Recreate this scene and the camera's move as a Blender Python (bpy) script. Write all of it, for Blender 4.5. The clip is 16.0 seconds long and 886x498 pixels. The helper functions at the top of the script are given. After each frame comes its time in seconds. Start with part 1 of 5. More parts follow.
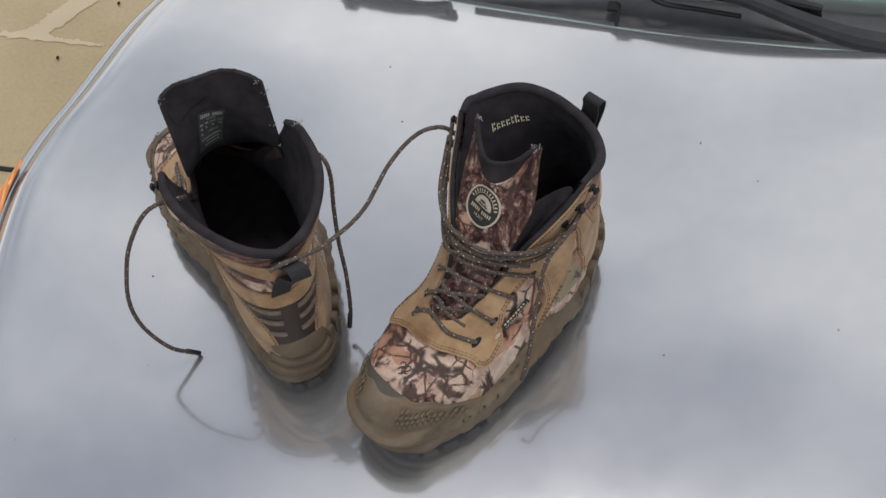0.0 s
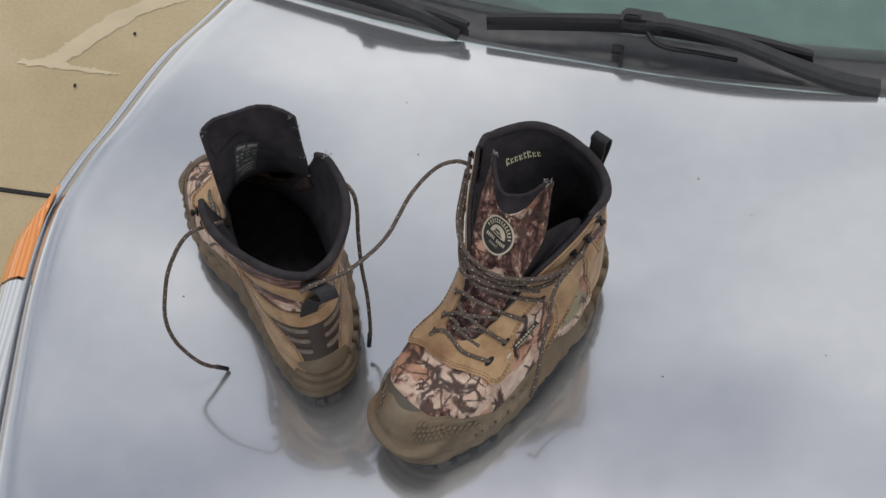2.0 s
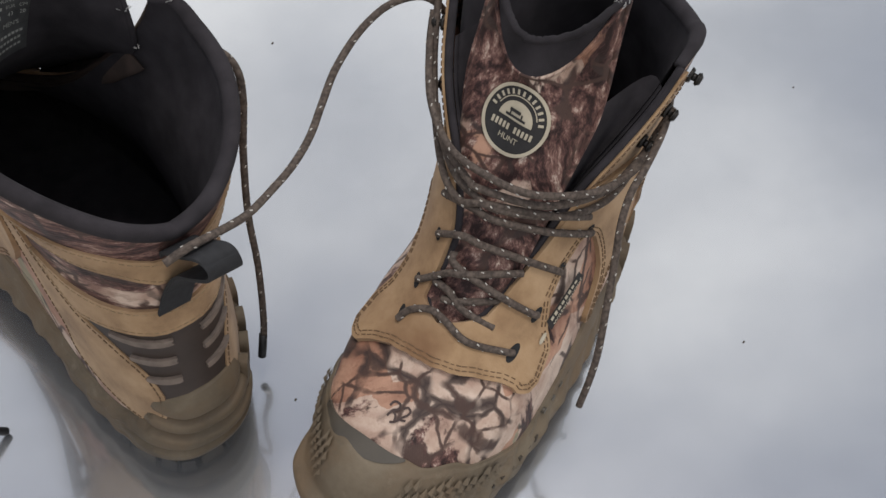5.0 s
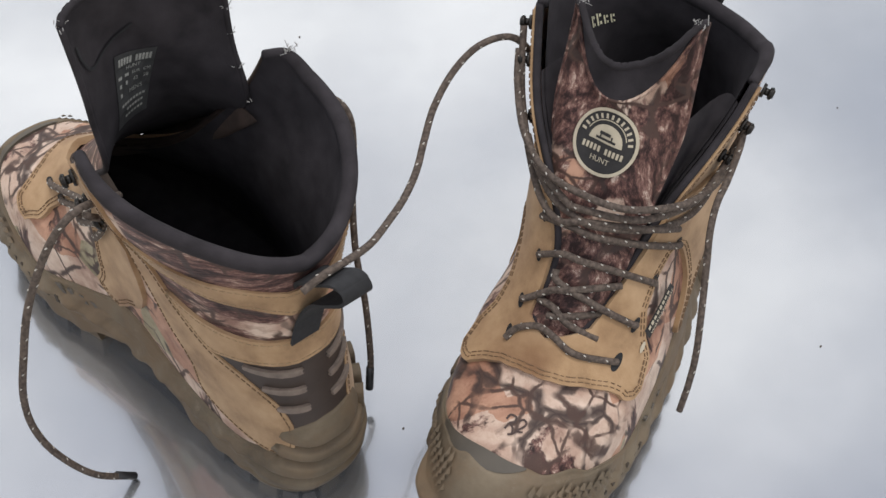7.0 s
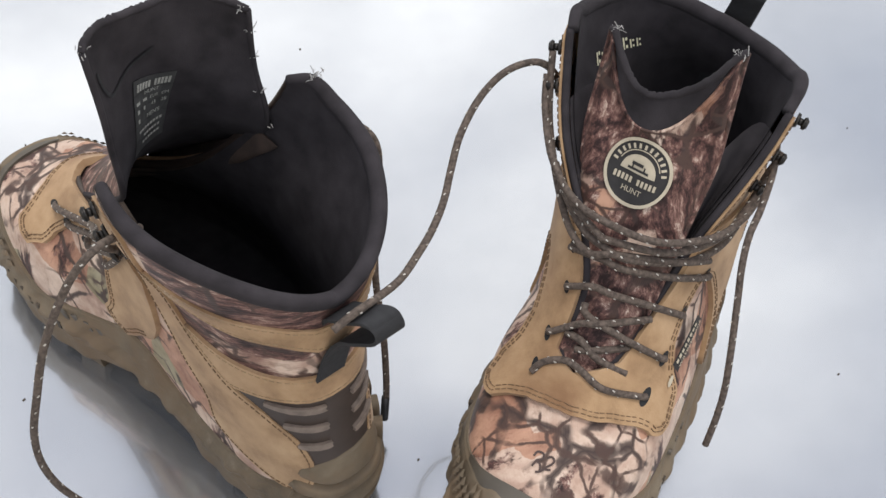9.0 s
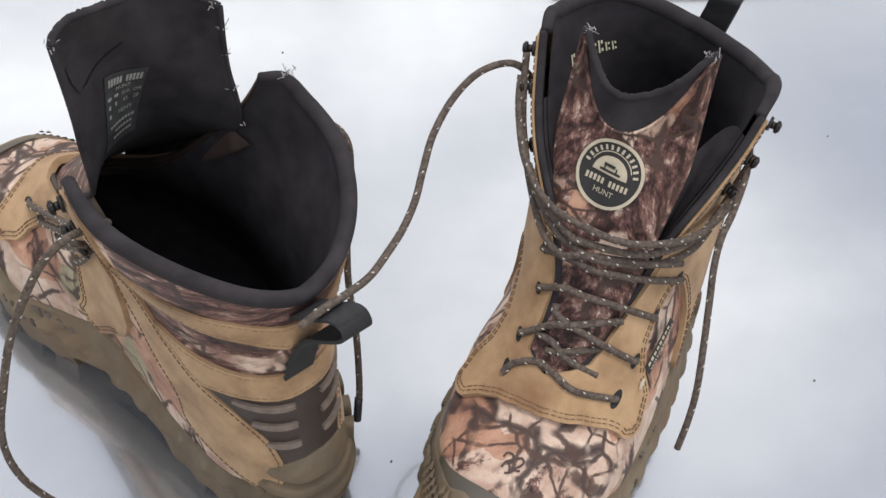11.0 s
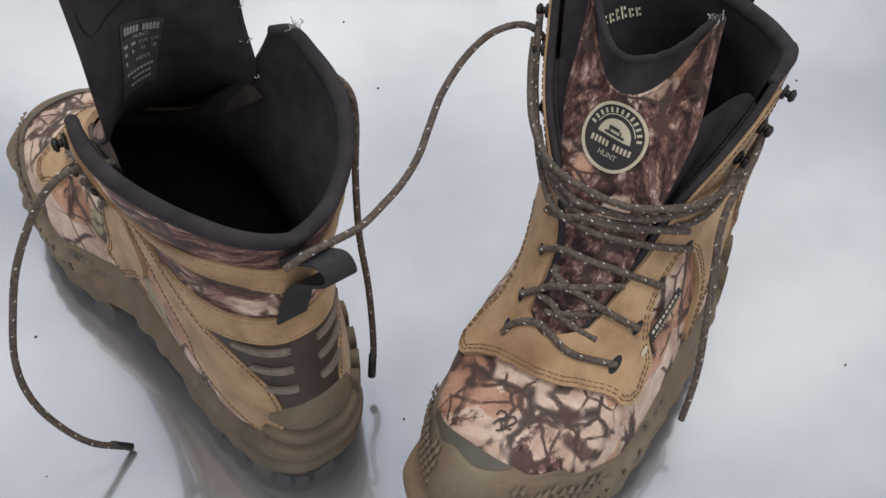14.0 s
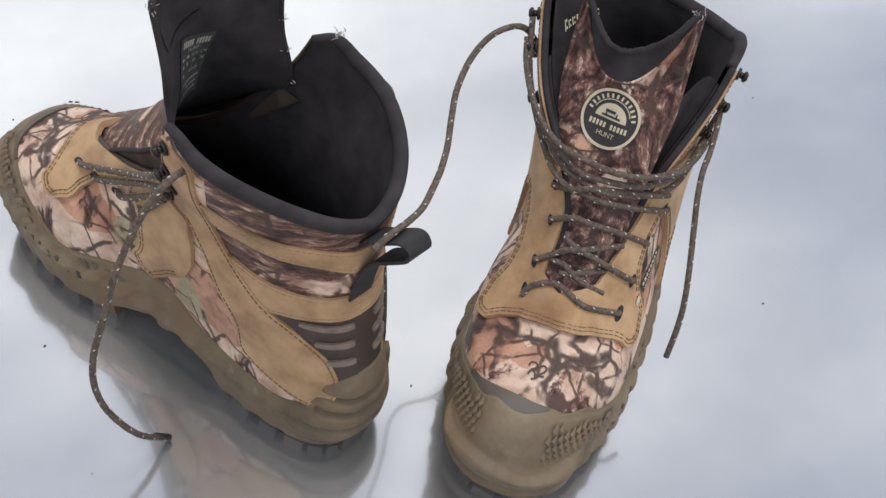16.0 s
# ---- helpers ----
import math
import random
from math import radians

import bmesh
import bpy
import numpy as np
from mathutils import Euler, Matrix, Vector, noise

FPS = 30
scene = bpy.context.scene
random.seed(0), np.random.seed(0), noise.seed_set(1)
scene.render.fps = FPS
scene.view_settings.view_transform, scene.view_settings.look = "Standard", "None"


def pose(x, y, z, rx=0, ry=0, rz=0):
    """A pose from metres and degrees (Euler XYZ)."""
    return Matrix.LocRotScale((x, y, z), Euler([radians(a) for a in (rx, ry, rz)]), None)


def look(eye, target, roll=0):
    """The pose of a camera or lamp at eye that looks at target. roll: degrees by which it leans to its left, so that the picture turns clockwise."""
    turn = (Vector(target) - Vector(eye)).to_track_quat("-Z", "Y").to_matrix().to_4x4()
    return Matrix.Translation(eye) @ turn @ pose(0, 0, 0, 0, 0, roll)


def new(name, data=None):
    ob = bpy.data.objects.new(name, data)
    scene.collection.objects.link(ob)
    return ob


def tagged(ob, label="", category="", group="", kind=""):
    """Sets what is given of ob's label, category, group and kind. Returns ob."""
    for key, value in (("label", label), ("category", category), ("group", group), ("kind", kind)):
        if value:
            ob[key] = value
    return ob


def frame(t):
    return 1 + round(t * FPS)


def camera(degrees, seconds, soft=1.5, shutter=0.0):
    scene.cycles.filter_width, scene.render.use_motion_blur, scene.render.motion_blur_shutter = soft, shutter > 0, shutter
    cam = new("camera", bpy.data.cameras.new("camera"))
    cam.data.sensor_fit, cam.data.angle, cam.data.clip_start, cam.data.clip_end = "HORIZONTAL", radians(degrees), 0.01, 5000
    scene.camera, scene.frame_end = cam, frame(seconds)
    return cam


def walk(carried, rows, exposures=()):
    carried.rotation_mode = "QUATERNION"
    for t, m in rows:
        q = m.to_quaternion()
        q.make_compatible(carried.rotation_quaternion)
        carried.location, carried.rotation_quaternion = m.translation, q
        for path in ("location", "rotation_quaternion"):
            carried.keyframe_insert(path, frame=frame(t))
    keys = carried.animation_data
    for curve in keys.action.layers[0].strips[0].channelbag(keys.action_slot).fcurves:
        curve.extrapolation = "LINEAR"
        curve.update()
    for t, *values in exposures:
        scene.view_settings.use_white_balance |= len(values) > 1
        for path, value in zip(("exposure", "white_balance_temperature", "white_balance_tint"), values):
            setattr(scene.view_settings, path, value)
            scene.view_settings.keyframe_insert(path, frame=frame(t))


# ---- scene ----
cam = camera(40.0, 16.0)
PATH = [
    (0, look((0.1350, -0.5166, 0.9414), (0.1088, -0.2296, 0.5328), -5.43)),
    (0.5, look((0.1150, -0.5269, 0.9356), (0.1058, -0.2322, 0.5319), -2.83)),
    (1, look((0.1144, -0.5362, 0.9386), (0.1122, -0.2381, 0.5372), -1.94)),
    (1.5, look((0.1014, -0.5565, 0.9808), (0.0973, -0.2598, 0.5784), -2.15)),
    (2, look((0.1194, -0.5635, 1.0030), (0.0958, -0.2669, 0.6012), -4.07)),
    (2.5, look((0.1032, -0.4987, 0.8959), (0.0662, -0.1942, 0.5010), -4.81)),
    (3, look((0.0596, -0.3132, 0.6276), (0.0349, -0.0014, 0.2374), -3.25)),
    (3.5, look((0.0680, -0.2930, 0.5600), (0.1100, 0.9710, -0.9890), 1.6)),
    (3.7, look((0.0850, -0.2900, 0.5610), (0.1600, 0.9230, -1.0330), 1.4)),
    (5.8, look((-0.0745, -0.3247, 0.6058), (0.0391, -0.0467, 0.2061), 10.78)),
    (6, look((-0.0527, -0.3365, 0.5937), (0.0431, -0.0448, 0.1990), 7.40)),
    (6.5, look((-0.0516, -0.3371, 0.6054), (0.0330, -0.0347, 0.2163), 4.18)),
    (7, look((-0.0797, -0.3292, 0.6061), (0.0120, -0.0227, 0.2218), 2.56)),
    (7.5, look((-0.1004, -0.3183, 0.6049), (-0.0040, -0.0107, 0.2226), 2.60)),
    (8, look((-0.1099, -0.3028, 0.6029), (-0.0117, 0.0079, 0.2236), 2.99)),
    (8.5, look((-0.1145, -0.2893, 0.6057), (-0.0194, 0.0174, 0.2224), 3.81)),
    (9, look((-0.1045, -0.2956, 0.6025), (0.0028, 0.0045, 0.2173), 5.23)),
    (11.3, look((-0.0889, -0.3069, 0.5988), (0.0217, -0.0030, 0.2174), 6.11)),
    (11.5, look((-0.0757, -0.3117, 0.6000), (0.0363, -0.0099, 0.2173), 6.42)),
    (12, look((-0.0416, -0.3263, 0.5939), (0.0737, -0.0205, 0.2155), 7.85)),
    (12.5, look((-0.0250, -0.3314, 0.5973), (0.0957, -0.0224, 0.2232), 8.89)),
    (13, look((-0.0206, -0.3391, 0.5961), (0.0776, -0.0255, 0.2193), 5.49)),
    (13.5, look((-0.0305, -0.3358, 0.5907), (0.0358, -0.0212, 0.2077), 1.69)),
    (14, look((-0.0345, -0.3365, 0.5936), (0.0208, -0.0216, 0.2092), 0.84)),
    (14.5, look((-0.0366, -0.3437, 0.5954), (0.0057, -0.0283, 0.2098), 0.37)),
    (15, look((-0.0787, -0.3447, 0.6029), (-0.0120, -0.0346, 0.2164), 3.70)),
    (15.5, look((-0.1575, -0.3527, 0.6234), (-0.0365, -0.0518, 0.2428), 7.58)),
    (16, look((-0.2093, -0.3537, 0.6334), (-0.0442, -0.0671, 0.2583), 11.51)),
]
walk(cam, PATH, [(0.0, -0.3), (2.5, -0.28), (3.0, -0.17), (3.7, -0.36), (5.8, -0.06), (6.5, 0.03), (7.0, 0.12), (8.0, 0.3), (9.0, 0.32), (11.5, 0.3), (12.5, 0.2), (13.0, -0.12), (13.5, -0.1), (14.5, 0.06), (16.0, 0.26)])

# ---- daylight ----
SUN_WAY = Vector((-0.05, -0.09, -1.0)).normalized()
world = bpy.data.worlds.new("sky")
scene.world = world
world.use_nodes = True
wn, wl = world.node_tree.nodes, world.node_tree.links
wn.clear()
sky = wn.new("ShaderNodeTexSky")
sky.sky_type, sky.sun_disc = "NISHITA", False
sky.sun_elevation, sky.sun_rotation = math.asin(-SUN_WAY.z), math.atan2(-SUN_WAY.x, -SUN_WAY.y)
coord = wn.new("ShaderNodeTexCoord")
cloud = wn.new("ShaderNodeTexNoise")
cloud.inputs["Scale"].default_value, cloud.inputs["Detail"].default_value = 1.6, 7.0
cloud.inputs["Roughness"].default_value, cloud.inputs["Distortion"].default_value = 0.55, 0.4
cover = wn.new("ShaderNodeValToRGB")
cover.color_ramp.elements[0].position, cover.color_ramp.elements[1].position = 0.32, 0.58
mixer = wn.new("ShaderNodeMix")
mixer.data_type = "RGBA"
billow = wn.new("ShaderNodeTexNoise")
billow.inputs["Scale"].default_value, billow.inputs["Detail"].default_value, billow.inputs["Roughness"].default_value = 2.6, 8.0, 0.6
tones = wn.new("ShaderNodeValToRGB")
tones.color_ramp.elements[0].position, tones.color_ramp.elements[1].position = 0.36, 0.64
tones.color_ramp.elements[0].color, tones.color_ramp.elements[1].color = (0.45, 0.47, 0.51, 1), (1, 1, 1, 1)
bright = wn.new("ShaderNodeVectorMath")
bright.operation = "SCALE"
bright.inputs["Scale"].default_value = 16.2
back = wn.new("ShaderNodeBackground")
back.inputs["Strength"].default_value = 0.1
wout = wn.new("ShaderNodeOutputWorld")
wl.new(coord.outputs["Generated"], cloud.inputs["Vector"])
wl.new(coord.outputs["Generated"], billow.inputs["Vector"])
wl.new(billow.outputs["Fac"], tones.inputs["Fac"])
wl.new(tones.outputs["Color"], bright.inputs[0])
wl.new(bright.outputs["Vector"], mixer.inputs["B"])
wl.new(cloud.outputs["Fac"], cover.inputs["Fac"])
wl.new(cover.outputs["Color"], mixer.inputs["Factor"])
wl.new(sky.outputs["Color"], mixer.inputs["A"])
wl.new(mixer.outputs["Result"], back.inputs["Color"])
wl.new(back.outputs["Background"], wout.inputs["Surface"])
sun = new("sun", bpy.data.lights.new("sun", "SUN"))
sun.data.energy, sun.data.angle, sun.data.color = 1.3, radians(14.0), (1.0, 0.96, 0.9)
sun.matrix_world = look((0, 0, 5), Vector((0, 0, 5)) + SUN_WAY)

# ---- building helpers ----
def part(name, bm, material, parent=None, label="", smooth=True):
    me = bpy.data.meshes.new(name)
    bm.to_mesh(me)
    bm.free()
    me.materials.append(material)
    if smooth:
        me.polygons.foreach_set("use_smooth", [True] * len(me.polygons))
    ob = new(name, me)
    ob.parent = parent
    if label:
        ob["label"] = label
    return ob


def sheet(name, verts, faces, material, parent=None, label="", smooth=True):
    me = bpy.data.meshes.new(name)
    me.from_pydata([tuple(v) for v in verts], [], [tuple(f) for f in faces])
    me.update()
    bm = bmesh.new()
    bm.from_mesh(me)
    bpy.data.meshes.remove(me)
    bmesh.ops.recalc_face_normals(bm, faces=bm.faces)
    return part(name, bm, material, parent, label, smooth)


def grid_faces(n, m, wrap=False):
    """Faces of an n by m grid of points, row by row."""
    k = m if wrap else m - 1
    return [(i * m + j, i * m + (j + 1) % m, (i + 1) * m + (j + 1) % m, (i + 1) * m + j) for i in range(n - 1) for j in range(k)]


def curve_fn(xs, ys):
    """A smooth, overshoot-free curve through a few design values."""
    xs, ys = np.array(xs, float), np.array(ys, float)
    d = np.diff(ys) / np.diff(xs)
    m = np.zeros(len(xs))
    m[1:-1] = np.where(d[1:] * d[:-1] > 0, 2 * d[1:] * d[:-1] / (d[1:] + d[:-1] + 1e-12), 0)
    m[0], m[-1] = d[0], d[-1]

    def f(x):
        x = np.clip(np.asarray(x, float), xs[0], xs[-1])
        i = np.clip(np.searchsorted(xs, x) - 1, 0, len(d) - 1)
        h = xs[i + 1] - xs[i]
        t = (x - xs[i]) / h
        return (ys[i] * (1 + 2 * t) * (1 - t) ** 2 + ys[i + 1] * t * t * (3 - 2 * t) + h * m[i] * t * (1 - t) ** 2 - h * m[i + 1] * t * t * (1 - t))
    return f


def smooth(a, b, x):
    t = np.clip((np.asarray(x, float) - a) / (b - a), 0, 1)
    return t * t * (3 - 2 * t)


def spline(points, per=8, closed=False):
    """Catmull-Rom points through the given ones."""
    p = np.array(points, float)
    n = len(p)
    out = []
    for i in range(n if closed else n - 1):
        if closed:
            a, b, c, d = p[i - 1], p[i], p[(i + 1) % n], p[(i + 2) % n]
        else:
            a, b, c, d = p[max(i - 1, 0)], p[i], p[i + 1], p[min(i + 2, n - 1)]
        for k in range(per):
            t = k / per
            out.append(0.5 * (2 * b + (c - a) * t + (2 * a - 5 * b + 4 * c - d) * t * t + (3 * b - a - 3 * c + d) * t ** 3))
    if not closed:
        out.append(p[-1])
    return np.array(out)


def tube_mesh(points, radius, sides=8, flat=1.0):
    """Verts and faces of a round cord along points; radius may be one value or one for each point."""
    p = np.array(points, float)
    n = len(p)
    r = np.broadcast_to(np.asarray(radius, float), (n,))
    tan = np.gradient(p, axis=0)
    tan /= np.linalg.norm(tan, axis=1)[:, None] + 1e-12
    up = np.array([0.0, 0.0, 1.0]) if abs(tan[0][2]) < 0.9 else np.array([1.0, 0.0, 0.0])
    verts, faces = [], []
    for i in range(n):
        side = np.cross(tan[i], up)
        side /= np.linalg.norm(side) + 1e-12
        up = np.cross(side, tan[i])
        for k in range(sides):
            a = 2 * math.pi * k / sides
            verts.append(p[i] + r[i] * (math.cos(a) * side + flat * math.sin(a) * up))
    faces = grid_faces(n, sides, True)
    faces += [tuple(range(sides))[::-1], tuple((n - 1) * sides + k for k in range(sides))]
    return verts, faces


def box_mesh(bm, size, m, bevel=0.0):
    made = bmesh.ops.create_cube(bm, size=1.0, matrix=m @ Matrix.Diagonal((*size, 1)))
    if bevel:
        edges = list({e for v in made["verts"] for e in v.link_edges})
        bmesh.ops.bevel(bm, geom=edges, offset=bevel, segments=2, affect="EDGES")
    return bm


# ---- materials ----
def shader(name, rough=0.6, metal=0.0, color=(0.5, 0.5, 0.5)):
    m = bpy.data.materials.new(name)
    m.use_nodes = True
    n = m.node_tree.nodes
    b = n["Principled BSDF"]
    b.inputs["Base Color"].default_value = (*color, 1)
    b.inputs["Roughness"].default_value, b.inputs["Metallic"].default_value = rough, metal
    return m, n, m.node_tree.links, b


def tex(n, l, kind, scale, detail=4.0, src=None, **more):
    t = n.new(kind)
    t.inputs["Scale"].default_value = scale
    if "Detail" in t.inputs:
        t.inputs["Detail"].default_value = detail
    for key, value in more.items():
        t.inputs[key.replace("_", " ")].default_value = value
    if src is not None:
        l.new(src, t.inputs["Vector"])
    return t


def ramp(n, l, src, stops, constant=False):
    r = n.new("ShaderNodeValToRGB")
    e = r.color_ramp.elements
    while len(e) < len(stops):
        e.new(0.5)
    for k, (pos, c) in zip(e, stops):
        k.position = pos
        k.color = (*c, 1) if len(c) == 3 else (c[0],) * 3 + (1,)
    if constant:
        r.color_ramp.interpolation = "CONSTANT"
    l.new(src, r.inputs["Fac"])
    return r.outputs["Color"]


def blend(n, l, fac, a, b, mode="MIX"):
    m = n.new("ShaderNodeMix")
    m.data_type, m.blend_type = "RGBA", mode
    for key, v in (("Factor", fac), ("A", a), ("B", b)):
        if hasattr(v, "is_linked"):
            l.new(v, m.inputs[key])
        else:
            m.inputs[key].default_value = v if key == "Factor" else (*v, 1)
    return m.outputs["Result"]


def bump(n, l, b, src, strength, dist, normal=None):
    k = n.new("ShaderNodeBump")
    k.inputs["Strength"].default_value, k.inputs["Distance"].default_value = strength, dist
    l.new(src, k.inputs["Height"])
    if normal is not None:
        l.new(normal, k.inputs["Normal"])
    l.new(k.outputs["Normal"], b.inputs["Normal"])
    return k.outputs["Normal"]


def place(n):
    return n.new("ShaderNodeTexCoord").outputs["Object"]


def simple(name, color, rough=0.6, metal=0.0, vary=0.15, scale=60.0, bumps=0.2, grain=400.0, dist=0.0004):
    m, n, l, b = shader(name, rough, metal, color)
    o = place(n)
    t = tex(n, l, "ShaderNodeTexNoise", scale, 6.0, o)
    dark = tuple(c * (1 - vary) for c in color)
    light = tuple(min(1, c * (1 + vary)) for c in color)
    l.new(ramp(n, l, t.outputs["Fac"], [(0.3, dark), (0.7, light)]), b.inputs["Base Color"])
    if bumps:
        g = tex(n, l, "ShaderNodeTexNoise", grain, 3.0, o)
        bump(n, l, b, g.outputs["Fac"], bumps, dist)
    return m


def car_paint():
    m, n, l, b = shader("silver_paint", 0.3, 0.75, (0.5, 0.51, 0.53))
    o = place(n)
    f = tex(n, l, "ShaderNodeTexNoise", 40.0, 3.0, o)
    l.new(ramp(n, l, f.outputs["Fac"], [(0.3, (0.48, 0.49, 0.507)), (0.7, (0.5, 0.51, 0.527))]), b.inputs["Base Color"])
    d = tex(n, l, "ShaderNodeTexNoise", 7.0, 8.0, o, Roughness=0.65)
    r = n.new("ShaderNodeMapRange")
    r.inputs["From Min"].default_value, r.inputs["From Max"].default_value = 0.3, 0.7
    r.inputs["To Min"].default_value, r.inputs["To Max"].default_value = 0.12, 0.18
    l.new(d.outputs["Fac"], r.inputs["Value"])
    l.new(r.outputs["Result"], b.inputs["Roughness"])
    b.inputs["Coat Weight"].default_value, b.inputs["Coat Roughness"].default_value = 1.0, 0.02
    b.inputs["Coat IOR"].default_value = 1.9
    return m


def camo(name="camo_canvas", dark=0.56, rusts=0.34, turned=(0.55, 0.0, 0.0), drawn=(1.0, 1.0, 0.16)):
    """Printed woodland canvas: pale leaf grounds, rust leaves, streaked bark and thin branching twigs."""
    m, n, l, b = shader(name, 0.58)
    o = place(n)
    warp = tex(n, l, "ShaderNodeTexNoise", 24.0, 5.0, o)
    mp = n.new("ShaderNodeVectorMath")
    mp.operation = "MULTIPLY_ADD"
    mp.inputs[1].default_value = (0.022, 0.022, 0.022)
    l.new(warp.outputs["Color"], mp.inputs[0])
    l.new(o, mp.inputs[2])
    v = mp.outputs["Vector"]
    st = n.new("ShaderNodeMapping")
    st.inputs["Rotation"].default_value = turned
    st.inputs["Scale"].default_value = drawn
    l.new(v, st.inputs["Vector"])
    along = st.outputs["Vector"]
    # pale ground
    tone = tex(n, l, "ShaderNodeTexNoise", 38.0, 6.0, v, Roughness=0.6)
    pale = ramp(n, l, tone.outputs["Fac"], [(0.3, (0.24, 0.135, 0.105)), (0.45, (0.44, 0.3, 0.23)), (0.66, (0.68, 0.54, 0.44))])
    # rust leaves
    leaf = tex(n, l, "ShaderNodeTexVoronoi", 27.0, 0.0, v)
    sep = n.new("ShaderNodeSeparateColor")
    l.new(leaf.outputs["Color"], sep.inputs["Color"])
    rust = ramp(n, l, tone.outputs["Fac"], [(0.35, (0.22, 0.095, 0.06)), (0.6, (0.47, 0.25, 0.16))])
    rusty = ramp(n, l, sep.outputs["Red"], [(0.0, (0.85, 0.85, 0.85)), (rusts, (0, 0, 0))], True)
    col = blend(n, l, rusty, pale, rust)
    moss = ramp(n, l, sep.outputs["Green"], [(0.0, (0.65, 0.65, 0.65)), (0.045, (0, 0, 0))], True)
    col = blend(n, l, moss, col, (0.17, 0.18, 0.085))
    # bark: dark ground with pale fibres
    fibre = tex(n, l, "ShaderNodeTexNoise", 190.0, 7.0, along, Roughness=0.72)
    bark = ramp(n, l, fibre.outputs["Fac"], [(0.42, (0.03, 0.014, 0.013)), (0.515, (0.105, 0.05, 0.042)), (0.585, (0.23, 0.13, 0.105)), (0.675, (0.62, 0.49, 0.4))])
    zone = tex(n, l, "ShaderNodeTexNoise", 27.0, 6.0, along, Roughness=0.6)
    zones = ramp(n, l, zone.outputs["Fac"], [(dark, (0, 0, 0)), (dark + 0.03, (1, 1, 1))])
    col = blend(n, l, zones, col, bark)
    fold = ramp(n, l, fibre.outputs["Fac"], [(0.34, (0.45, 0.38, 0.36)), (0.46, (1, 1, 1))])
    col = blend(n, l, 0.55, col, fold, "MULTIPLY")
    # twigs: broken edges of warped cells, coarse and fine
    keep = tex(n, l, "ShaderNodeTexNoise", 42.0, 2.0, o)
    kept = ramp(n, l, keep.outputs["Fac"], [(0.43, (0, 0, 0)), (0.5, (1, 1, 1))])
    for scale, w, tint in ((21.0, 0.024, (0.05, 0.032, 0.028)), (46.0, 0.03, (0.07, 0.04, 0.032))):
        cell = tex(n, l, "ShaderNodeTexVoronoi", scale, 0.0, v)
        cell.feature = "DISTANCE_TO_EDGE"
        line = ramp(n, l, cell.outputs["Distance"], [(0.0, (1, 1, 1)), (w, (0.85, 0.85, 0.85)), (w * 1.7, (0, 0, 0))])
        col = blend(n, l, blend(n, l, 1.0, line, kept, "MULTIPLY"), col, tint)
    l.new(col, b.inputs["Base Color"])
    wa = tex(n, l, "ShaderNodeTexWave", 420.0, 0.0, o)
    wa.bands_direction = "DIAGONAL"
    wrinkle = tex(n, l, "ShaderNodeTexNoise", 70.0, 4.0, o)
    nn = bump(n, l, b, wrinkle.outputs["Fac"], 0.35, 0.003)
    bump(n, l, b, wa.outputs["Fac"], 0.12, 0.0004, nn)
    b.inputs["Sheen Weight"].default_value = 0.03
    b.inputs["Specular IOR Level"].default_value = 0.25
    return m


def nubuck():
    m, n, l, b = shader("tan_nubuck", 0.85)
    o = place(n)
    t = tex(n, l, "ShaderNodeTexNoise", 38.0, 7.0, o, Roughness=0.6)
    c = ramp(n, l, t.outputs["Fac"], [(0.28, (0.2, 0.115, 0.056)), (0.5, (0.36, 0.225, 0.118)), (0.72, (0.47, 0.315, 0.18))])
    s = tex(n, l, "ShaderNodeTexNoise", 14.0, 5.0, o)
    stain = ramp(n, l, s.outputs["Fac"], [(0.58, (0, 0, 0)), (0.74, (0.7, 0.7, 0.7))])
    l.new(blend(n, l, stain, c, (0.17, 0.08, 0.035)), b.inputs["Base Color"])
    g = tex(n, l, "ShaderNodeTexNoise", 900.0, 4.0, o)
    bump(n, l, b, g.outputs["Fac"], 0.25, 0.0005)
    b.inputs["Sheen Weight"].default_value = 0.1
    return m


def rubber():
    m, n, l, b = shader("olive_rubber", 0.72)
    o = place(n)
    t = tex(n, l, "ShaderNodeTexNoise", 26.0, 8.0, o, Roughness=0.65)
    c = ramp(n, l, t.outputs["Fac"], [(0.3, (0.08, 0.059, 0.037)), (0.5, (0.135, 0.102, 0.066)), (0.7, (0.195, 0.152, 0.102))])
    d = tex(n, l, "ShaderNodeTexNoise", 17.0, 7.0, o, Roughness=0.7)
    dirt = ramp(n, l, d.outputs["Fac"], [(0.45, (0, 0, 0)), (0.62, (0.8, 0.8, 0.8))])
    c = blend(n, l, dirt, c, (0.15, 0.098, 0.055))
    dust = tex(n, l, "ShaderNodeTexNoise", 60.0, 8.0, o, Roughness=0.75)
    pale = ramp(n, l, dust.outputs["Fac"], [(0.6, (0, 0, 0)), (0.74, (0.55, 0.55, 0.55))])
    l.new(blend(n, l, pale, c, (0.27, 0.215, 0.155)), b.inputs["Base Color"])
    g = tex(n, l, "ShaderNodeTexNoise", 350.0, 4.0, o)
    nn = bump(n, l, b, g.outputs["Fac"], 0.25, 0.0005)
    bump(n, l, b, dust.outputs["Fac"], 0.25, 0.0012, nn)
    return m


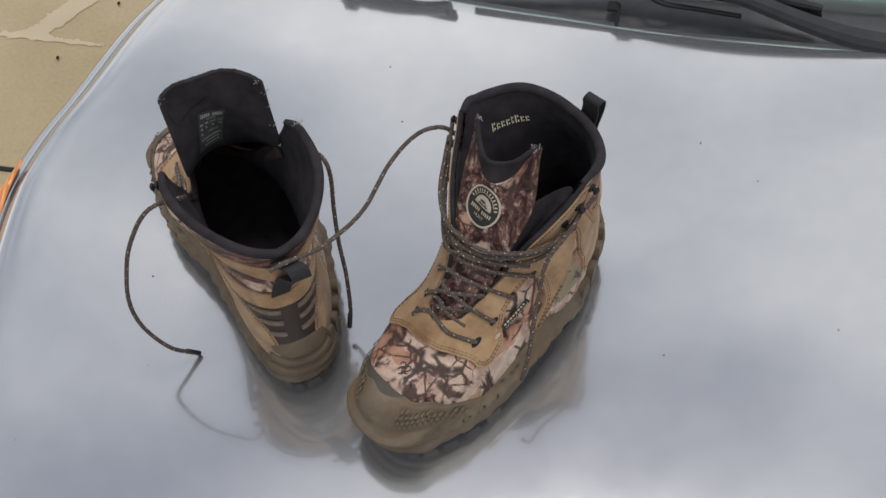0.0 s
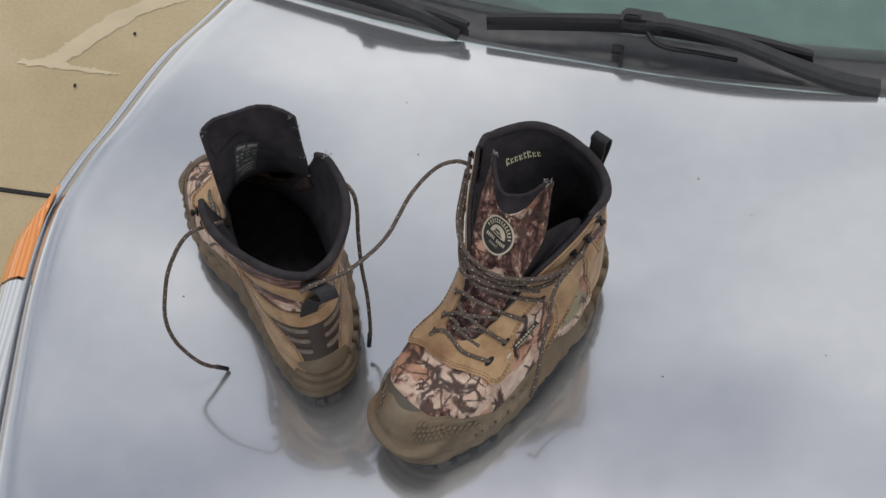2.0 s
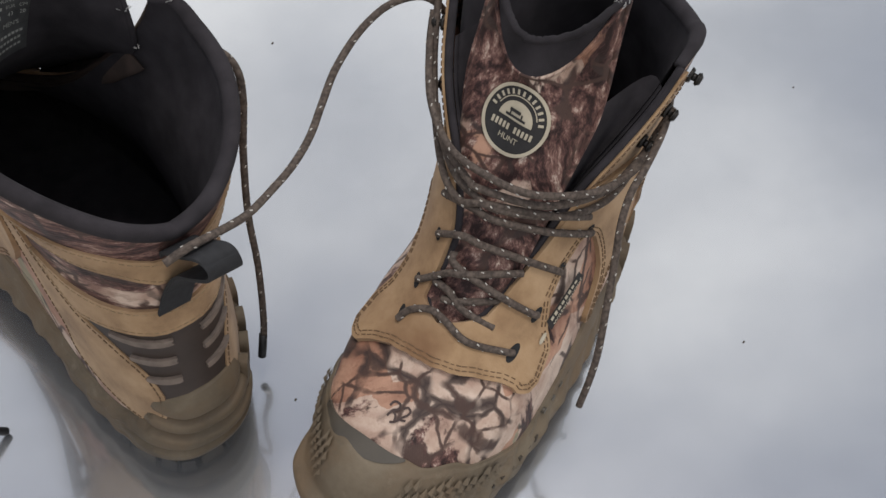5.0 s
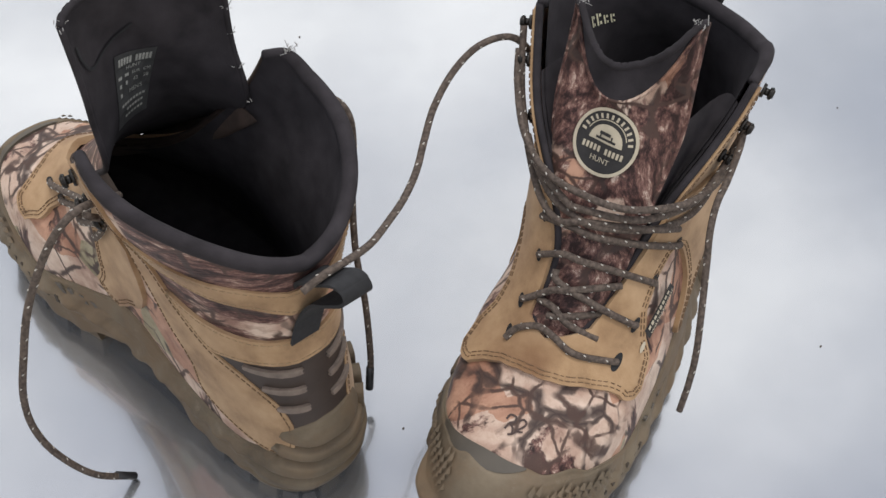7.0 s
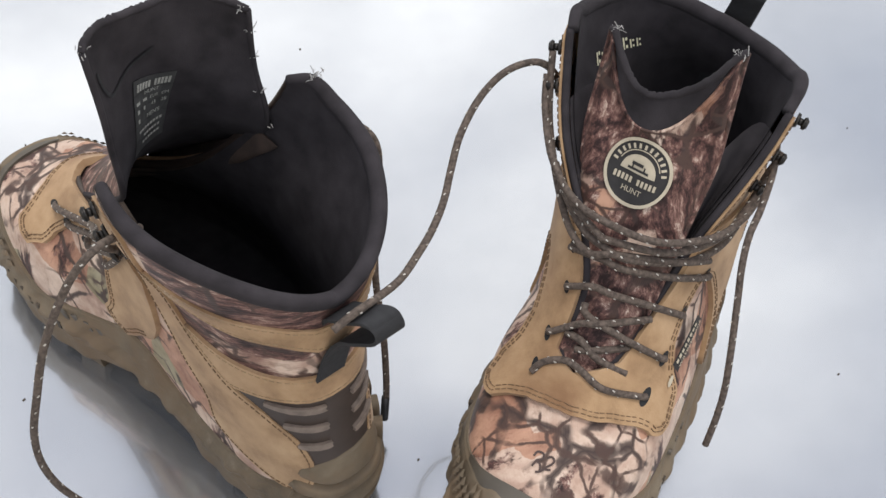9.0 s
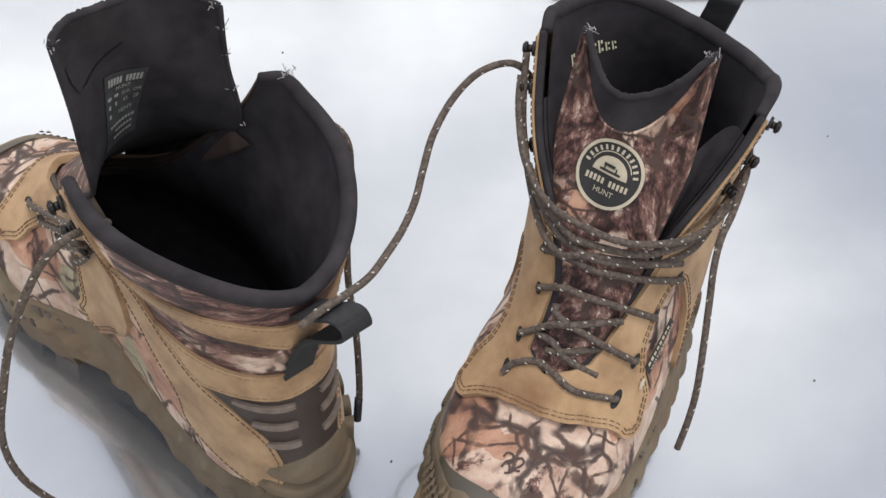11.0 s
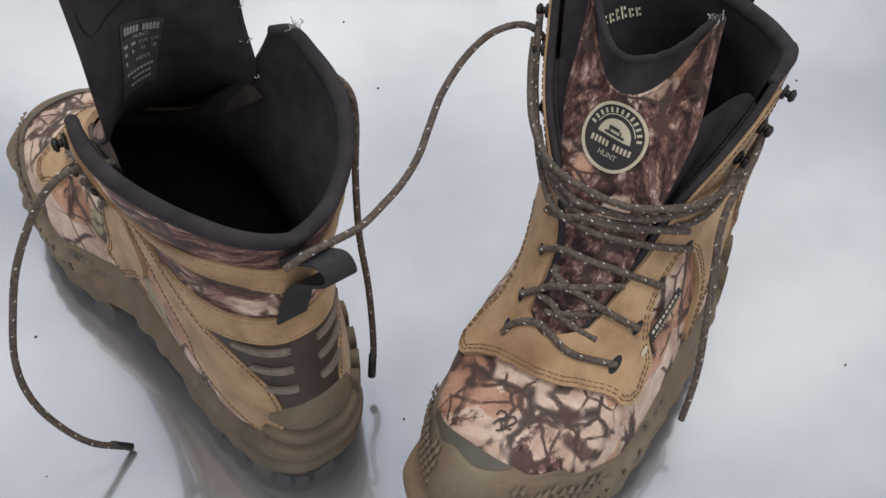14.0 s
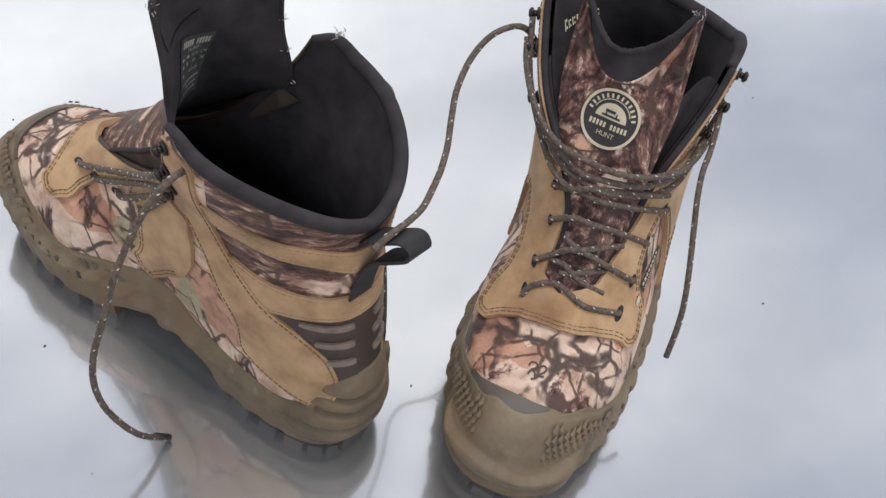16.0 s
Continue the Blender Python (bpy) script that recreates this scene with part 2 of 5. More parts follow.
def lace_cord():
    m, n, l, b = shader("brown_lace", 0.85)
    o = place(n)
    t = tex(n, l, "ShaderNodeTexNoise", 500.0, 3.0, o)
    c = ramp(n, l, t.outputs["Fac"], [(0.35, (0.05, 0.036, 0.029)), (0.65, (0.125, 0.095, 0.076))])
    l.new(c, b.inputs["Base Color"])
    w = tex(n, l, "ShaderNodeTexWave", 620.0, 0.0, o)
    w.bands_direction = "DIAGONAL"
    bump(n, l, b, w.outputs["Fac"], 0.25, 0.0004)
    return m


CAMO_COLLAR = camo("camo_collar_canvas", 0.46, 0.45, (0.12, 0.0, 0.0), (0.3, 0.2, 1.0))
# more rust leaves; the extra dark bark paints in shade on the tongue
CAMO_TONGUE_SHADED = camo("camo_tongue_shaded", 0.375, 0.6)
PAINT, CAMO, NUBUCK, RUBBER, LACE = car_paint(), camo(), nubuck(), rubber(), lace_cord()
LINING = simple("black_lining", (0.033, 0.029, 0.032), 1.0, 0, 0.3, 80, 0.4, 1500, 0.0004)
LINING.node_tree.nodes["Principled BSDF"].inputs["Specular IOR Level"].default_value = 0.25
TPU = simple("dark_brown_moulding", (0.042, 0.028, 0.022), 0.55, 0, 0.2, 60, 0.2, 500)
OUTSOLE = simple("dark_sole_rubber", (0.06, 0.045, 0.032), 0.75, 0, 0.3, 40, 0.3, 300)
BLACK_PLASTIC = simple("black_plastic", (0.018, 0.018, 0.02), 0.5, 0, 0.3, 90, 0.3, 900)
WIPER_RUBBER = simple("wiper_rubber", (0.01, 0.01, 0.011), 0.55, 0, 0.3, 90, 0.1, 900)
GAP = simple("dark_gap", (0.01, 0.01, 0.011), 0.8, 0, 0.2, 50, 0)
THREAD = simple("tan_thread", (0.3, 0.21, 0.12), 0.8, 0, 0.2, 300, 0)
DARK_THREAD = simple("dark_thread", (0.15, 0.09, 0.048), 0.8, 0, 0.2, 300, 0)
METAL = simple("gunmetal", (0.035, 0.032, 0.03), 0.4, 0.8, 0.3, 200, 0.2, 700)
WEB = simple("black_webbing", (0.014, 0.014, 0.016), 0.75, 0, 0.3, 300, 0.5, 1800, 0.0003)

# ---- car ----
edge_x = curve_fn([-0.8, -0.3, 0.0, 0.17, 0.23, 0.32, 0.37, 0.51, 0.57, 0.75, 0.95], [-0.29, -0.335, -0.361, -0.369, -0.367, -0.346, -0.326, -0.277, -0.245, -0.16, -0.06])
rear_y = curve_fn([-0.3, -0.25, -0.159, -0.05, 0.015, 0.09, 0.2, 0.32, 0.44, 0.56, 0.8, 1.15], [0.715, 0.678, 0.621, 0.568, 0.54, 0.51, 0.477, 0.443, 0.42, 0.401, 0.372, 0.345])


def hood_z(x, y):
    return -0.13 * (y - 0.1) ** 2 - 0.05 * np.maximum(0, np.abs(x - 0.15) - 0.45) ** 2


def hood():
    nu, nv = 90, 90
    verts = []
    for v in np.linspace(0, 1, nv):
        for s in np.linspace(0, 1, nu) ** 1.4:
            x = 0.0
            for _ in range(12):
                y = -0.8 + v * (float(rear_y(x)) + 0.8)
                x = float(edge_x(y)) + s * (1.12 - float(edge_x(y)))
            d = x - float(edge_x(y))
            r = float(rear_y(x)) - y
            z = float(hood_z(x, y)) - 0.014 * math.exp(-d / 0.01) - 0.004 * math.exp(-r / 0.005)
            verts.append((x, y, z))
    faces = grid_faces(nv, nu)
    n = len(verts)
    rim = [i * nu for i in range(nv)] + [(nv - 1) * nu + j for j in range(1, nu)]
    for k in rim:
        x, y, z = verts[k]
        verts.append((x + 0.004, y - 0.003, z - 0.018))
    faces += [(rim[k], rim[k + 1], n + k + 1, n + k) for k in range(len(rim) - 1)]
    return tagged(sheet("car_hood", verts, faces, PAINT), "silver metallic painted car hood, slightly dusty, carrying boots", "car hood", kind="structure")


def strip_along(name, rows, material, label, parent=None):
    """A skin through rows of equal length."""
    n, m = len(rows), len(rows[0])
    return sheet(name, [p for row in rows for p in row], grid_faces(n, m), material, parent, label)


car_hood = hood()
ys = np.linspace(-0.8, 0.95, 70)
rows = []
for dx, dz in ((-0.003, -0.05), (-0.004, -0.022), (-0.008, -0.017), (-0.018, -0.022), (-0.028, -0.04), (-0.04, -0.09), (-0.05, -0.2), (-0.055, -0.5)):
    rows.append([(float(edge_x(y)) + dx, y, float(hood_z(edge_x(y), y)) + dz) for y in ys])
fender = strip_along("car_fender", rows, PAINT, "")
tagged(fender, "silver painted car fender beside the hood gap", "car fender", kind="structure")
# near-black sheet below the gap, the gap's shade put into its colour
gap_shade = strip_along("hood_gap", [[(float(edge_x(y)) + dx, y, float(hood_z(edge_x(y), y)) + dz) for y in ys] for dx, dz in ((0.02, -0.035), (-0.012, -0.035))], GAP, "")
tagged(gap_shade, "dark shadow gap between hood and fender", "panel gap", kind="structure")

# front and far side of the body, closing the car below the hood
front = [[(x, -0.8 - dy, float(hood_z(x, -0.8)) + dz) for x in np.linspace(-0.29, 1.12, 40)] for dy, dz in ((-0.004, -0.02), (0.012, -0.03), (0.03, -0.1), (0.04, -0.3), (0.03, -0.62), (-0.1, -0.68))]
tagged(strip_along("car_front", front, PAINT, ""), "silver painted car front below the hood", "car body", kind="structure")
ys2 = np.linspace(-0.8, 0.33, 40)
side_rows = [[(1.12 + dx, y, float(hood_z(1.12, y)) + dz) for y in ys2] for dx, dz in ((-0.004, -0.02), (0.008, -0.03), (0.05, -0.12), (0.06, -0.4), (0.03, -0.66), (-0.1, -0.68))]
tagged(strip_along("car_side", side_rows, PAINT, ""), "silver painted car side below the hood", "car body", kind="structure")

# cowl below the windscreen
xs = np.linspace(-0.25, 1.12, 60)
rows = [[(x, float(rear_y(x)) + dy, float(hood_z(x, rear_y(x))) + dz) for x in xs] for dy, dz in ((-0.02, -0.035), (0.004, -0.03), (0.008, -0.02), (0.03, -0.016), (0.05, -0.008), (0.056, -0.014), (0.075, -0.01))]
COWL = simple("grey_cowl_plastic", (0.05, 0.05, 0.053), 0.45, 0, 0.2, 60, 0.2, 700)
cowl = strip_along("cowl_panel", rows, COWL, "")
tagged(cowl, "dark grey plastic cowl panel under the windscreen", "cowl panel", kind="structure")


def glass():
    m, n, l, b = shader("windscreen_glass", 0.02, 0.0, (0.62, 0.83, 0.79))
    b.inputs["Transmission Weight"].default_value = 1.0
    b.inputs["IOR"].default_value = 1.5
    return m


GLASS = glass()
rows = [[(x, float(rear_y(x)) + 0.06 + dy, float(hood_z(x, rear_y(x))) - 0.012 + dz) for x in xs] for dy, dz in [(k * 0.1, k * 0.052 - 0.0015 * k * k) for k in np.linspace(0, 9, 14)]]
back_rows = [[(x, y + 0.002, z - 0.005) for x, y, z in row] for row in rows]
n1, m1 = len(rows), len(rows[0])
gv = [p for row in rows for p in row] + [p for row in back_rows for p in row]
gf = grid_faces(n1, m1) + [tuple(n1 * m1 + i for i in f)[::-1] for f in grid_faces(n1, m1)]
windscreen = tagged(sheet("windscreen", gv, gf, GLASS), "clear tinted car windscreen reflecting the sky", "windscreen", kind="structure")
windscreen.visible_shadow = False
DASH = simple("grey_dashboard", (0.1, 0.115, 0.112), 0.7, 0, 0.15, 30, 0.2, 400)
rows = [[(x, float(rear_y(x)) + dy, dz) for x in xs] for dy, dz in ((0.07, -0.03), (0.2, 0.0), (0.45, 0.02), (0.7, 0.03), (0.72, -0.3))]
tagged(strip_along("dashboard", rows, DASH, ""), "grey dashboard top behind the windscreen", "dashboard", kind="structure")

# ---- ground ----
def concrete():
    m, n, l, b = shader("driveway_concrete", 0.9)
    o = place(n)
    t = tex(n, l, "ShaderNodeTexNoise", 2.2, 9.0, o, Roughness=0.6)
    c = ramp(n, l, t.outputs["Fac"], [(0.3, (0.36, 0.28, 0.165)), (0.5, (0.43, 0.34, 0.205)), (0.7, (0.48, 0.39, 0.25))])
    s = tex(n, l, "ShaderNodeTexNoise", 120.0, 5.0, o)
    g = ramp(n, l, s.outputs["Fac"], [(0.35, (0.94, 0.94, 0.94)), (0.6, (1.02, 1.02, 1.02))])
    l.new(blend(n, l, 1.0, c, g, "MULTIPLY"), b.inputs["Base Color"])
    bump(n, l, b, s.outputs["Fac"], 0.4, 0.002)
    return m


CONCRETE = concrete()
GZ = -0.9
bm = bmesh.new()
bmesh.ops.create_grid(bm, x_segments=8, y_segments=8, size=1500, matrix=pose(0, 0, GZ))
ground = tagged(part("ground", bm, CONCRETE), "tan concrete driveway with pale stains", "driveway", kind="structure")

from mathutils.geometry import delaunay_2d_cdt as cdt

# ---- boots ----
class Last:
    """The outer form of a boot: outlines at each height. y runs from heel (0) to toe, x to the outer side of the foot."""
    def __init__(self, m, lean, sway, flare, short=1.0, vee=0.0, slim=1.0, splay=0.0, longer=0.0, turn=0.0, splay_in=0.0, ankle=0.0, upright=0.0, heel_out=0.0):
        self.upright, self.heel_out = upright, heel_out
        self.splay, self.longer, self.turn, self.splay_in, self.ankle = splay, longer, turn, splay_in, ankle
        self.m, self.sway, self.flare, self.short, self.vee = m, sway, flare, short, vee
        zs = [0.0, 0.02, 0.035, 0.05, 0.065, 0.08, 0.10, 0.12, 0.15, 0.18, 0.2, 0.26]
        self.lean = curve_fn([0, 0.06, 0.12, 0.2, 0.27], [0, 0, 0.35 * lean, lean, 1.3 * lean])
        self.back0 = curve_fn(zs, [0.014, 0.004, -0.001, -0.003, -0.003, 0.0, 0.006, 0.011, 0.018, 0.022, 0.022, 0.02])
        self.front0 = curve_fn([0.0, 0.015, 0.03, 0.045, 0.055, 0.065, 0.075, 0.0805, 0.0845, 0.089, 0.094, 0.102, 0.115, 0.13, 0.15, 0.18, 0.21, 0.26], [0.272, 0.284, 0.293, 0.2955, 0.295, 0.292, 0.285, 0.275, 0.262, 0.25, 0.24, 0.227, 0.21, 0.196, 0.181, 0.163, 0.15, 0.135])
        self.foot_out = curve_fn([0, 0.047, 0.094, 0.126, 0.175, 0.23, 0.27, 0.31], [0.036 * slim, 0.041 * slim, 0.044 * slim, 0.047 * slim, 0.053 * (slim + 1) / 2, 0.055, 0.051, 0.046])
        self.foot_in = curve_fn([0, 0.04, 0.09, 0.13, 0.165, 0.2, 0.25, 0.31], [0.035, 0.037, 0.035, 0.036, 0.042, 0.05, 0.053, 0.05])
        self.shaft = curve_fn([0.0, 0.1, 0.15, 0.19, 0.23, 0.27], [0.042, 0.04, 0.044, 0.049 + flare, 0.052 + flare * 1.4, 0.052 + flare * 1.5])

    def at(self, th, z):
        """Points of the outside at the angle th (0 heel, pi toe, + outer side) and the height z."""
        th, z = np.broadcast_arrays(np.asarray(th, float), np.asarray(z, float))
        ln = self.lean(z)
        yb, yf = self.back0(z) + ln + (1 - self.short) * (1 - smooth(0.1, 0.16, z)) + self.upright * smooth(0.1, 0.19, z), self.front0(z) + ln + self.longer * (1 - smooth(0.07, 0.105, z))
        yc, a = (yb + yf) / 2, (yf - yb) / 2
        y = yc - a * np.cos(th)
        vee = self.vee * smooth(0.13, 0.19, z) * smooth(-0.25, 0.5, np.cos(th))
        k = smooth(0.05, 0.14, z)
        w = np.where(th >= 0, self.foot_out(y), self.foot_in(y)) * (1 - k) + self.shaft(z) * k
        s = np.sin(th)
        # the instep is rounder than the sole and the collar
        instep = 0.42 * smooth(0.074, 0.1, z) * (1 - smooth(0.14, 0.18, z)) * smooth(0.0, 0.6, -np.cos(th))
        x = np.sign(s) * np.abs(s) ** (0.72 + 0.08 * k + vee + instep) * w + self.sway * smooth(0.05, 0.24, z) + self.splay * smooth(0.15, 0.225, z) * smooth(1.1, 2.1, th) + self.turn * smooth(0.1, 0.3, y) + self.heel_out * np.exp(-((th - 1.15) / 0.5) ** 2) * (1 - 0.7 * smooth(0.13, 0.18, z)) + self.ankle * smooth(0.065, 0.1, z) * (1 - 0.7 * smooth(0.165, 0.2, z)) * smooth(0.6, 1.4, th) * (1 - smooth(2.15, 2.8, th)) - self.splay_in * smooth(0.15, 0.225, z) * smooth(0.6, 2.0, -th)
        return np.stack([x * self.m, y, z], -1)

    def on(self, th, z, off=0.0):
        """As at(), off metres outward."""
        p = self.at(th, z)
        if np.all(np.asarray(off) == 0):
            return p
        e = 0.02
        dt = self.at(np.asarray(th) + e, z) - self.at(np.asarray(th) - e, z)
        dz = self.at(th, np.asarray(z) + 0.002) - self.at(th, np.asarray(z) - 0.002)
        n = np.cross(dt, dz) * self.m
        n /= np.linalg.norm(n, axis=-1, keepdims=True) + 1e-12
        return p + n * np.asarray(off)[..., None] if np.ndim(off) else p + n * off

    def angle(self, y, z, side):
        """The angle at which the outside has the depth y at the height z."""
        ln = self.lean(z)
        yb, yf = self.back0(z) + ln + (1 - self.short) * (1 - smooth(0.1, 0.16, z)) + self.upright * smooth(0.1, 0.19, z), self.front0(z) + ln + self.longer * (1 - smooth(0.07, 0.105, z))
        c = np.clip(((yb + yf) / 2 - y) / ((yf - yb) / 2), -1, 1)
        return side * np.arccos(c)


LEFT_LAST = Last(1, -0.013, 0.010, 0.006, 1.0, 0.14, 1.36, -0.002, -0.008, -0.018, 0.008)
RIGHT_LAST = Last(-1, -0.002, -0.008, 0.007, 0.98, 0.1, 0.95, -0.004, 0.004, 0.009, -0.002, 0.001, 0.014, 0.010)
LEFT_POSE = pose(-0.042, 0.0, 0, 0, 0, 25.0)
RIGHT_POSE = pose(0.221, 0.164, 0, 0, 0, 137.2)


DEG = 0.00095  # metres along the skin for a degree of turn, near enough for laying out panels


def cut_panel(name, skin, poly, material, parent, off=0.0012, thick=0.002, step=0.0045, label="", puff=0.0):
    """A flat pattern piece (degrees, height), laid on the skin with its own thickness and cut edge."""
    flat = np.array([(a * DEG, z) for a, z in poly])
    lo, hi = flat.min(0), flat.max(0)
    inner = []
    gx, gy = np.arange(lo[0] + step / 2, hi[0], step), np.arange(lo[1] + step / 2, hi[1], step)
    n = len(flat)
    for x in gx:
        for y in gy:
            c = False
            near = 9.0
            for i in range(n):
                (x1, y1), (x2, y2) = flat[i - 1], flat[i]
                if (y1 > y) != (y2 > y) and x < (x2 - x1) * (y - y1) / (y2 - y1) + x1:
                    c = not c
                ex, ey = x2 - x1, y2 - y1
                t = max(0, min(1, ((x - x1) * ex + (y - y1) * ey) / (ex * ex + ey * ey + 1e-15)))
                near = min(near, math.hypot(x - x1 - t * ex, y - y1 - t * ey))
            if c and near > step * 0.35:
                inner.append((x, y))
    pts = [Vector(p) for p in flat] + [Vector(p) for p in inner]
    from_cdt = cdt(pts, [(i, (i + 1) % n) for i in range(n)], [], 1, 1e-7)
    v2, faces = from_cdt[0], from_cdt[2]
    arr = np.array([tuple(v) for v in v2])
    top = skin(arr[:, 0] / DEG, arr[:, 1], off + thick * 0.5)
    bm = bmesh.new()
    vs = [bm.verts.new(p) for p in top]
    fs = []
    for f in faces:
        try:
            fs.append(bm.faces.new([vs[i] for i in f]))
        except ValueError:
            pass
    edges = [e for e in bm.edges if len(e.link_faces) == 1]
    rim = {v for e in edges for v in e.verts}
    under = skin(arr[:, 0] / DEG, arr[:, 1], -0.0015)
    index = {v: k for k, v in enumerate(vs)}
    low = {v: bm.verts.new(under[index[v]]) for v in rim}
    crest = {}
    for v in rim:
        crest[v] = bm.verts.new(v.co)
    for e in edges:
        a, b = e.verts
        bm.faces.new([crest[a], crest[b], low[b], low[a]])
    bmesh.ops.recalc_face_normals(bm, faces=bm.faces)
    for v in list(bm.verts):
        if not v.link_faces:
            bm.verts.remove(v)
    return part(name, bm, material, parent, label)


def stitch_row(skin, path, parent, inset, off, material, dash=0.0024, gap=0.0011, closed=True, turn=None):
    """A row of thread stitches along a pattern's edge."""
    flat = np.array([(a * DEG, z) for a, z in path])
    if closed:
        flat = np.vstack([flat, flat[:1]])
    body = skin(flat[:, 0] / DEG, flat[:, 1], off)
    lift = skin(flat[:, 0] / DEG, flat[:, 1], off + 0.002) - body
    lift /= np.linalg.norm(lift, axis=1)[:, None] + 1e-12
    seg = np.diff(body, axis=0)
    ln = np.linalg.norm(seg, axis=1)
    s = np.r_[0, np.cumsum(ln)]
    # inward is towards the lighter side of the pattern: tried on the flat pattern first
    area = 0.5 * np.sum(flat[:-1, 0] * flat[1:, 1] - flat[1:, 0] * flat[:-1, 1]) if turn is None else turn
    i0 = max(range(len(seg)), key=lambda q: ln[q])
    e = 1e-4
    du = (skin(np.array([flat[i0, 0] / DEG + 0.1]), flat[i0:i0 + 1, 1], off) - body[i0])[0]
    dv = (skin(flat[i0:i0 + 1, 0] / DEG, flat[i0:i0 + 1, 1] + e, off) - body[i0])[0]
    hand = 1 if np.dot(np.cross(du, dv), lift[i0]) > 0 else -1
    way = (1 if area > 0 else -1) * hand
    verts, faces = [], []
    d = 0.0
    while d + dash < s[-1]:
        k = len(verts)
        for q in (d, d + dash):
            i = min(np.searchsorted(s, q, side="right") - 1, len(seg) - 1)
            t = (q - s[i]) / (ln[i] + 1e-12)
            tan = seg[i] / (ln[i] + 1e-12)
            up = lift[i] * (1 - t) + lift[i + 1] * t
            nor = np.cross(up, tan) * way
            p = body[i] + seg[i] * t + nor * inset
            for w, h in ((-0.00028, -0.0004), (-0.00016, 0.0004), (0.00016, 0.0004), (0.00028, -0.0004)):
                verts.append(p + nor * w + up * h)
        faces += [(k, k + 1, k + 5, k + 4), (k + 1, k + 2, k + 6, k + 5), (k + 2, k + 3, k + 7, k + 6), (k, k + 3, k + 2, k + 1), (k + 4, k + 5, k + 6, k + 7)]
        d += dash + gap
    return sheet("stitching", verts, faces, material, parent, smooth=False)


def writing(body, size):
    """Flat lettering as verts and faces, centred."""
    c = bpy.data.curves.new("writing", "FONT")
    c.body, c.size, c.align_x, c.align_y = body, size, "CENTER", "CENTER"
    ob = bpy.data.objects.new("writing", c)
    scene.collection.objects.link(ob)
    bpy.context.view_layer.update()
    me = bpy.data.meshes.new_from_object(ob.evaluated_get(bpy.context.evaluated_depsgraph_get()))
    verts, faces = [tuple(v.co) for v in me.vertices], [tuple(p.vertices) for p in me.polygons]
    bpy.data.objects.remove(ob)
    bpy.data.curves.remove(c)
    bpy.data.meshes.remove(me)
    return verts, faces


def bars(rows):
    """Plain bars (x, y, width, height) as verts and faces."""
    verts, faces = [], []
    for x, y, w, h in rows:
        k = len(verts)
        verts += [(x - w / 2, y - h / 2, 0), (x + w / 2, y - h / 2, 0), (x + w / 2, y + h / 2, 0), (x - w / 2, y + h / 2, 0)]
        faces.append((k, k + 1, k + 2, k + 3))
    return verts, faces


def disc(r0, r1, a0=0.0, a1=360.0, n=48):
    """A flat ring or sector."""
    verts, faces = [], []
    for k in range(n + 1):
        a = radians(a0 + (a1 - a0) * k / n)
        verts += [(r0 * math.cos(a), r0 * math.sin(a), 0), (r1 * math.cos(a), r1 * math.sin(a), 0)]
    return verts, [(2 * k, 2 * k + 1, 2 * k + 3, 2 * k + 2) for k in range(n)]


SOLE_TOP = curve_fn([0, 9, 22, 27, 33, 44, 54, 64, 73, 80, 86, 97, 104, 115, 119, 123, 135, 140, 150, 160, 170, 180], [0.08, 0.08, 0.075, 0.058, 0.046, 0.04, 0.042, 0.044, 0.05, 0.061, 0.065, 0.057, 0.052, 0.046, 0.05, 0.056, 0.0665, 0.0705, 0.0755, 0.0775, 0.08, 0.0795])
FINE = 4


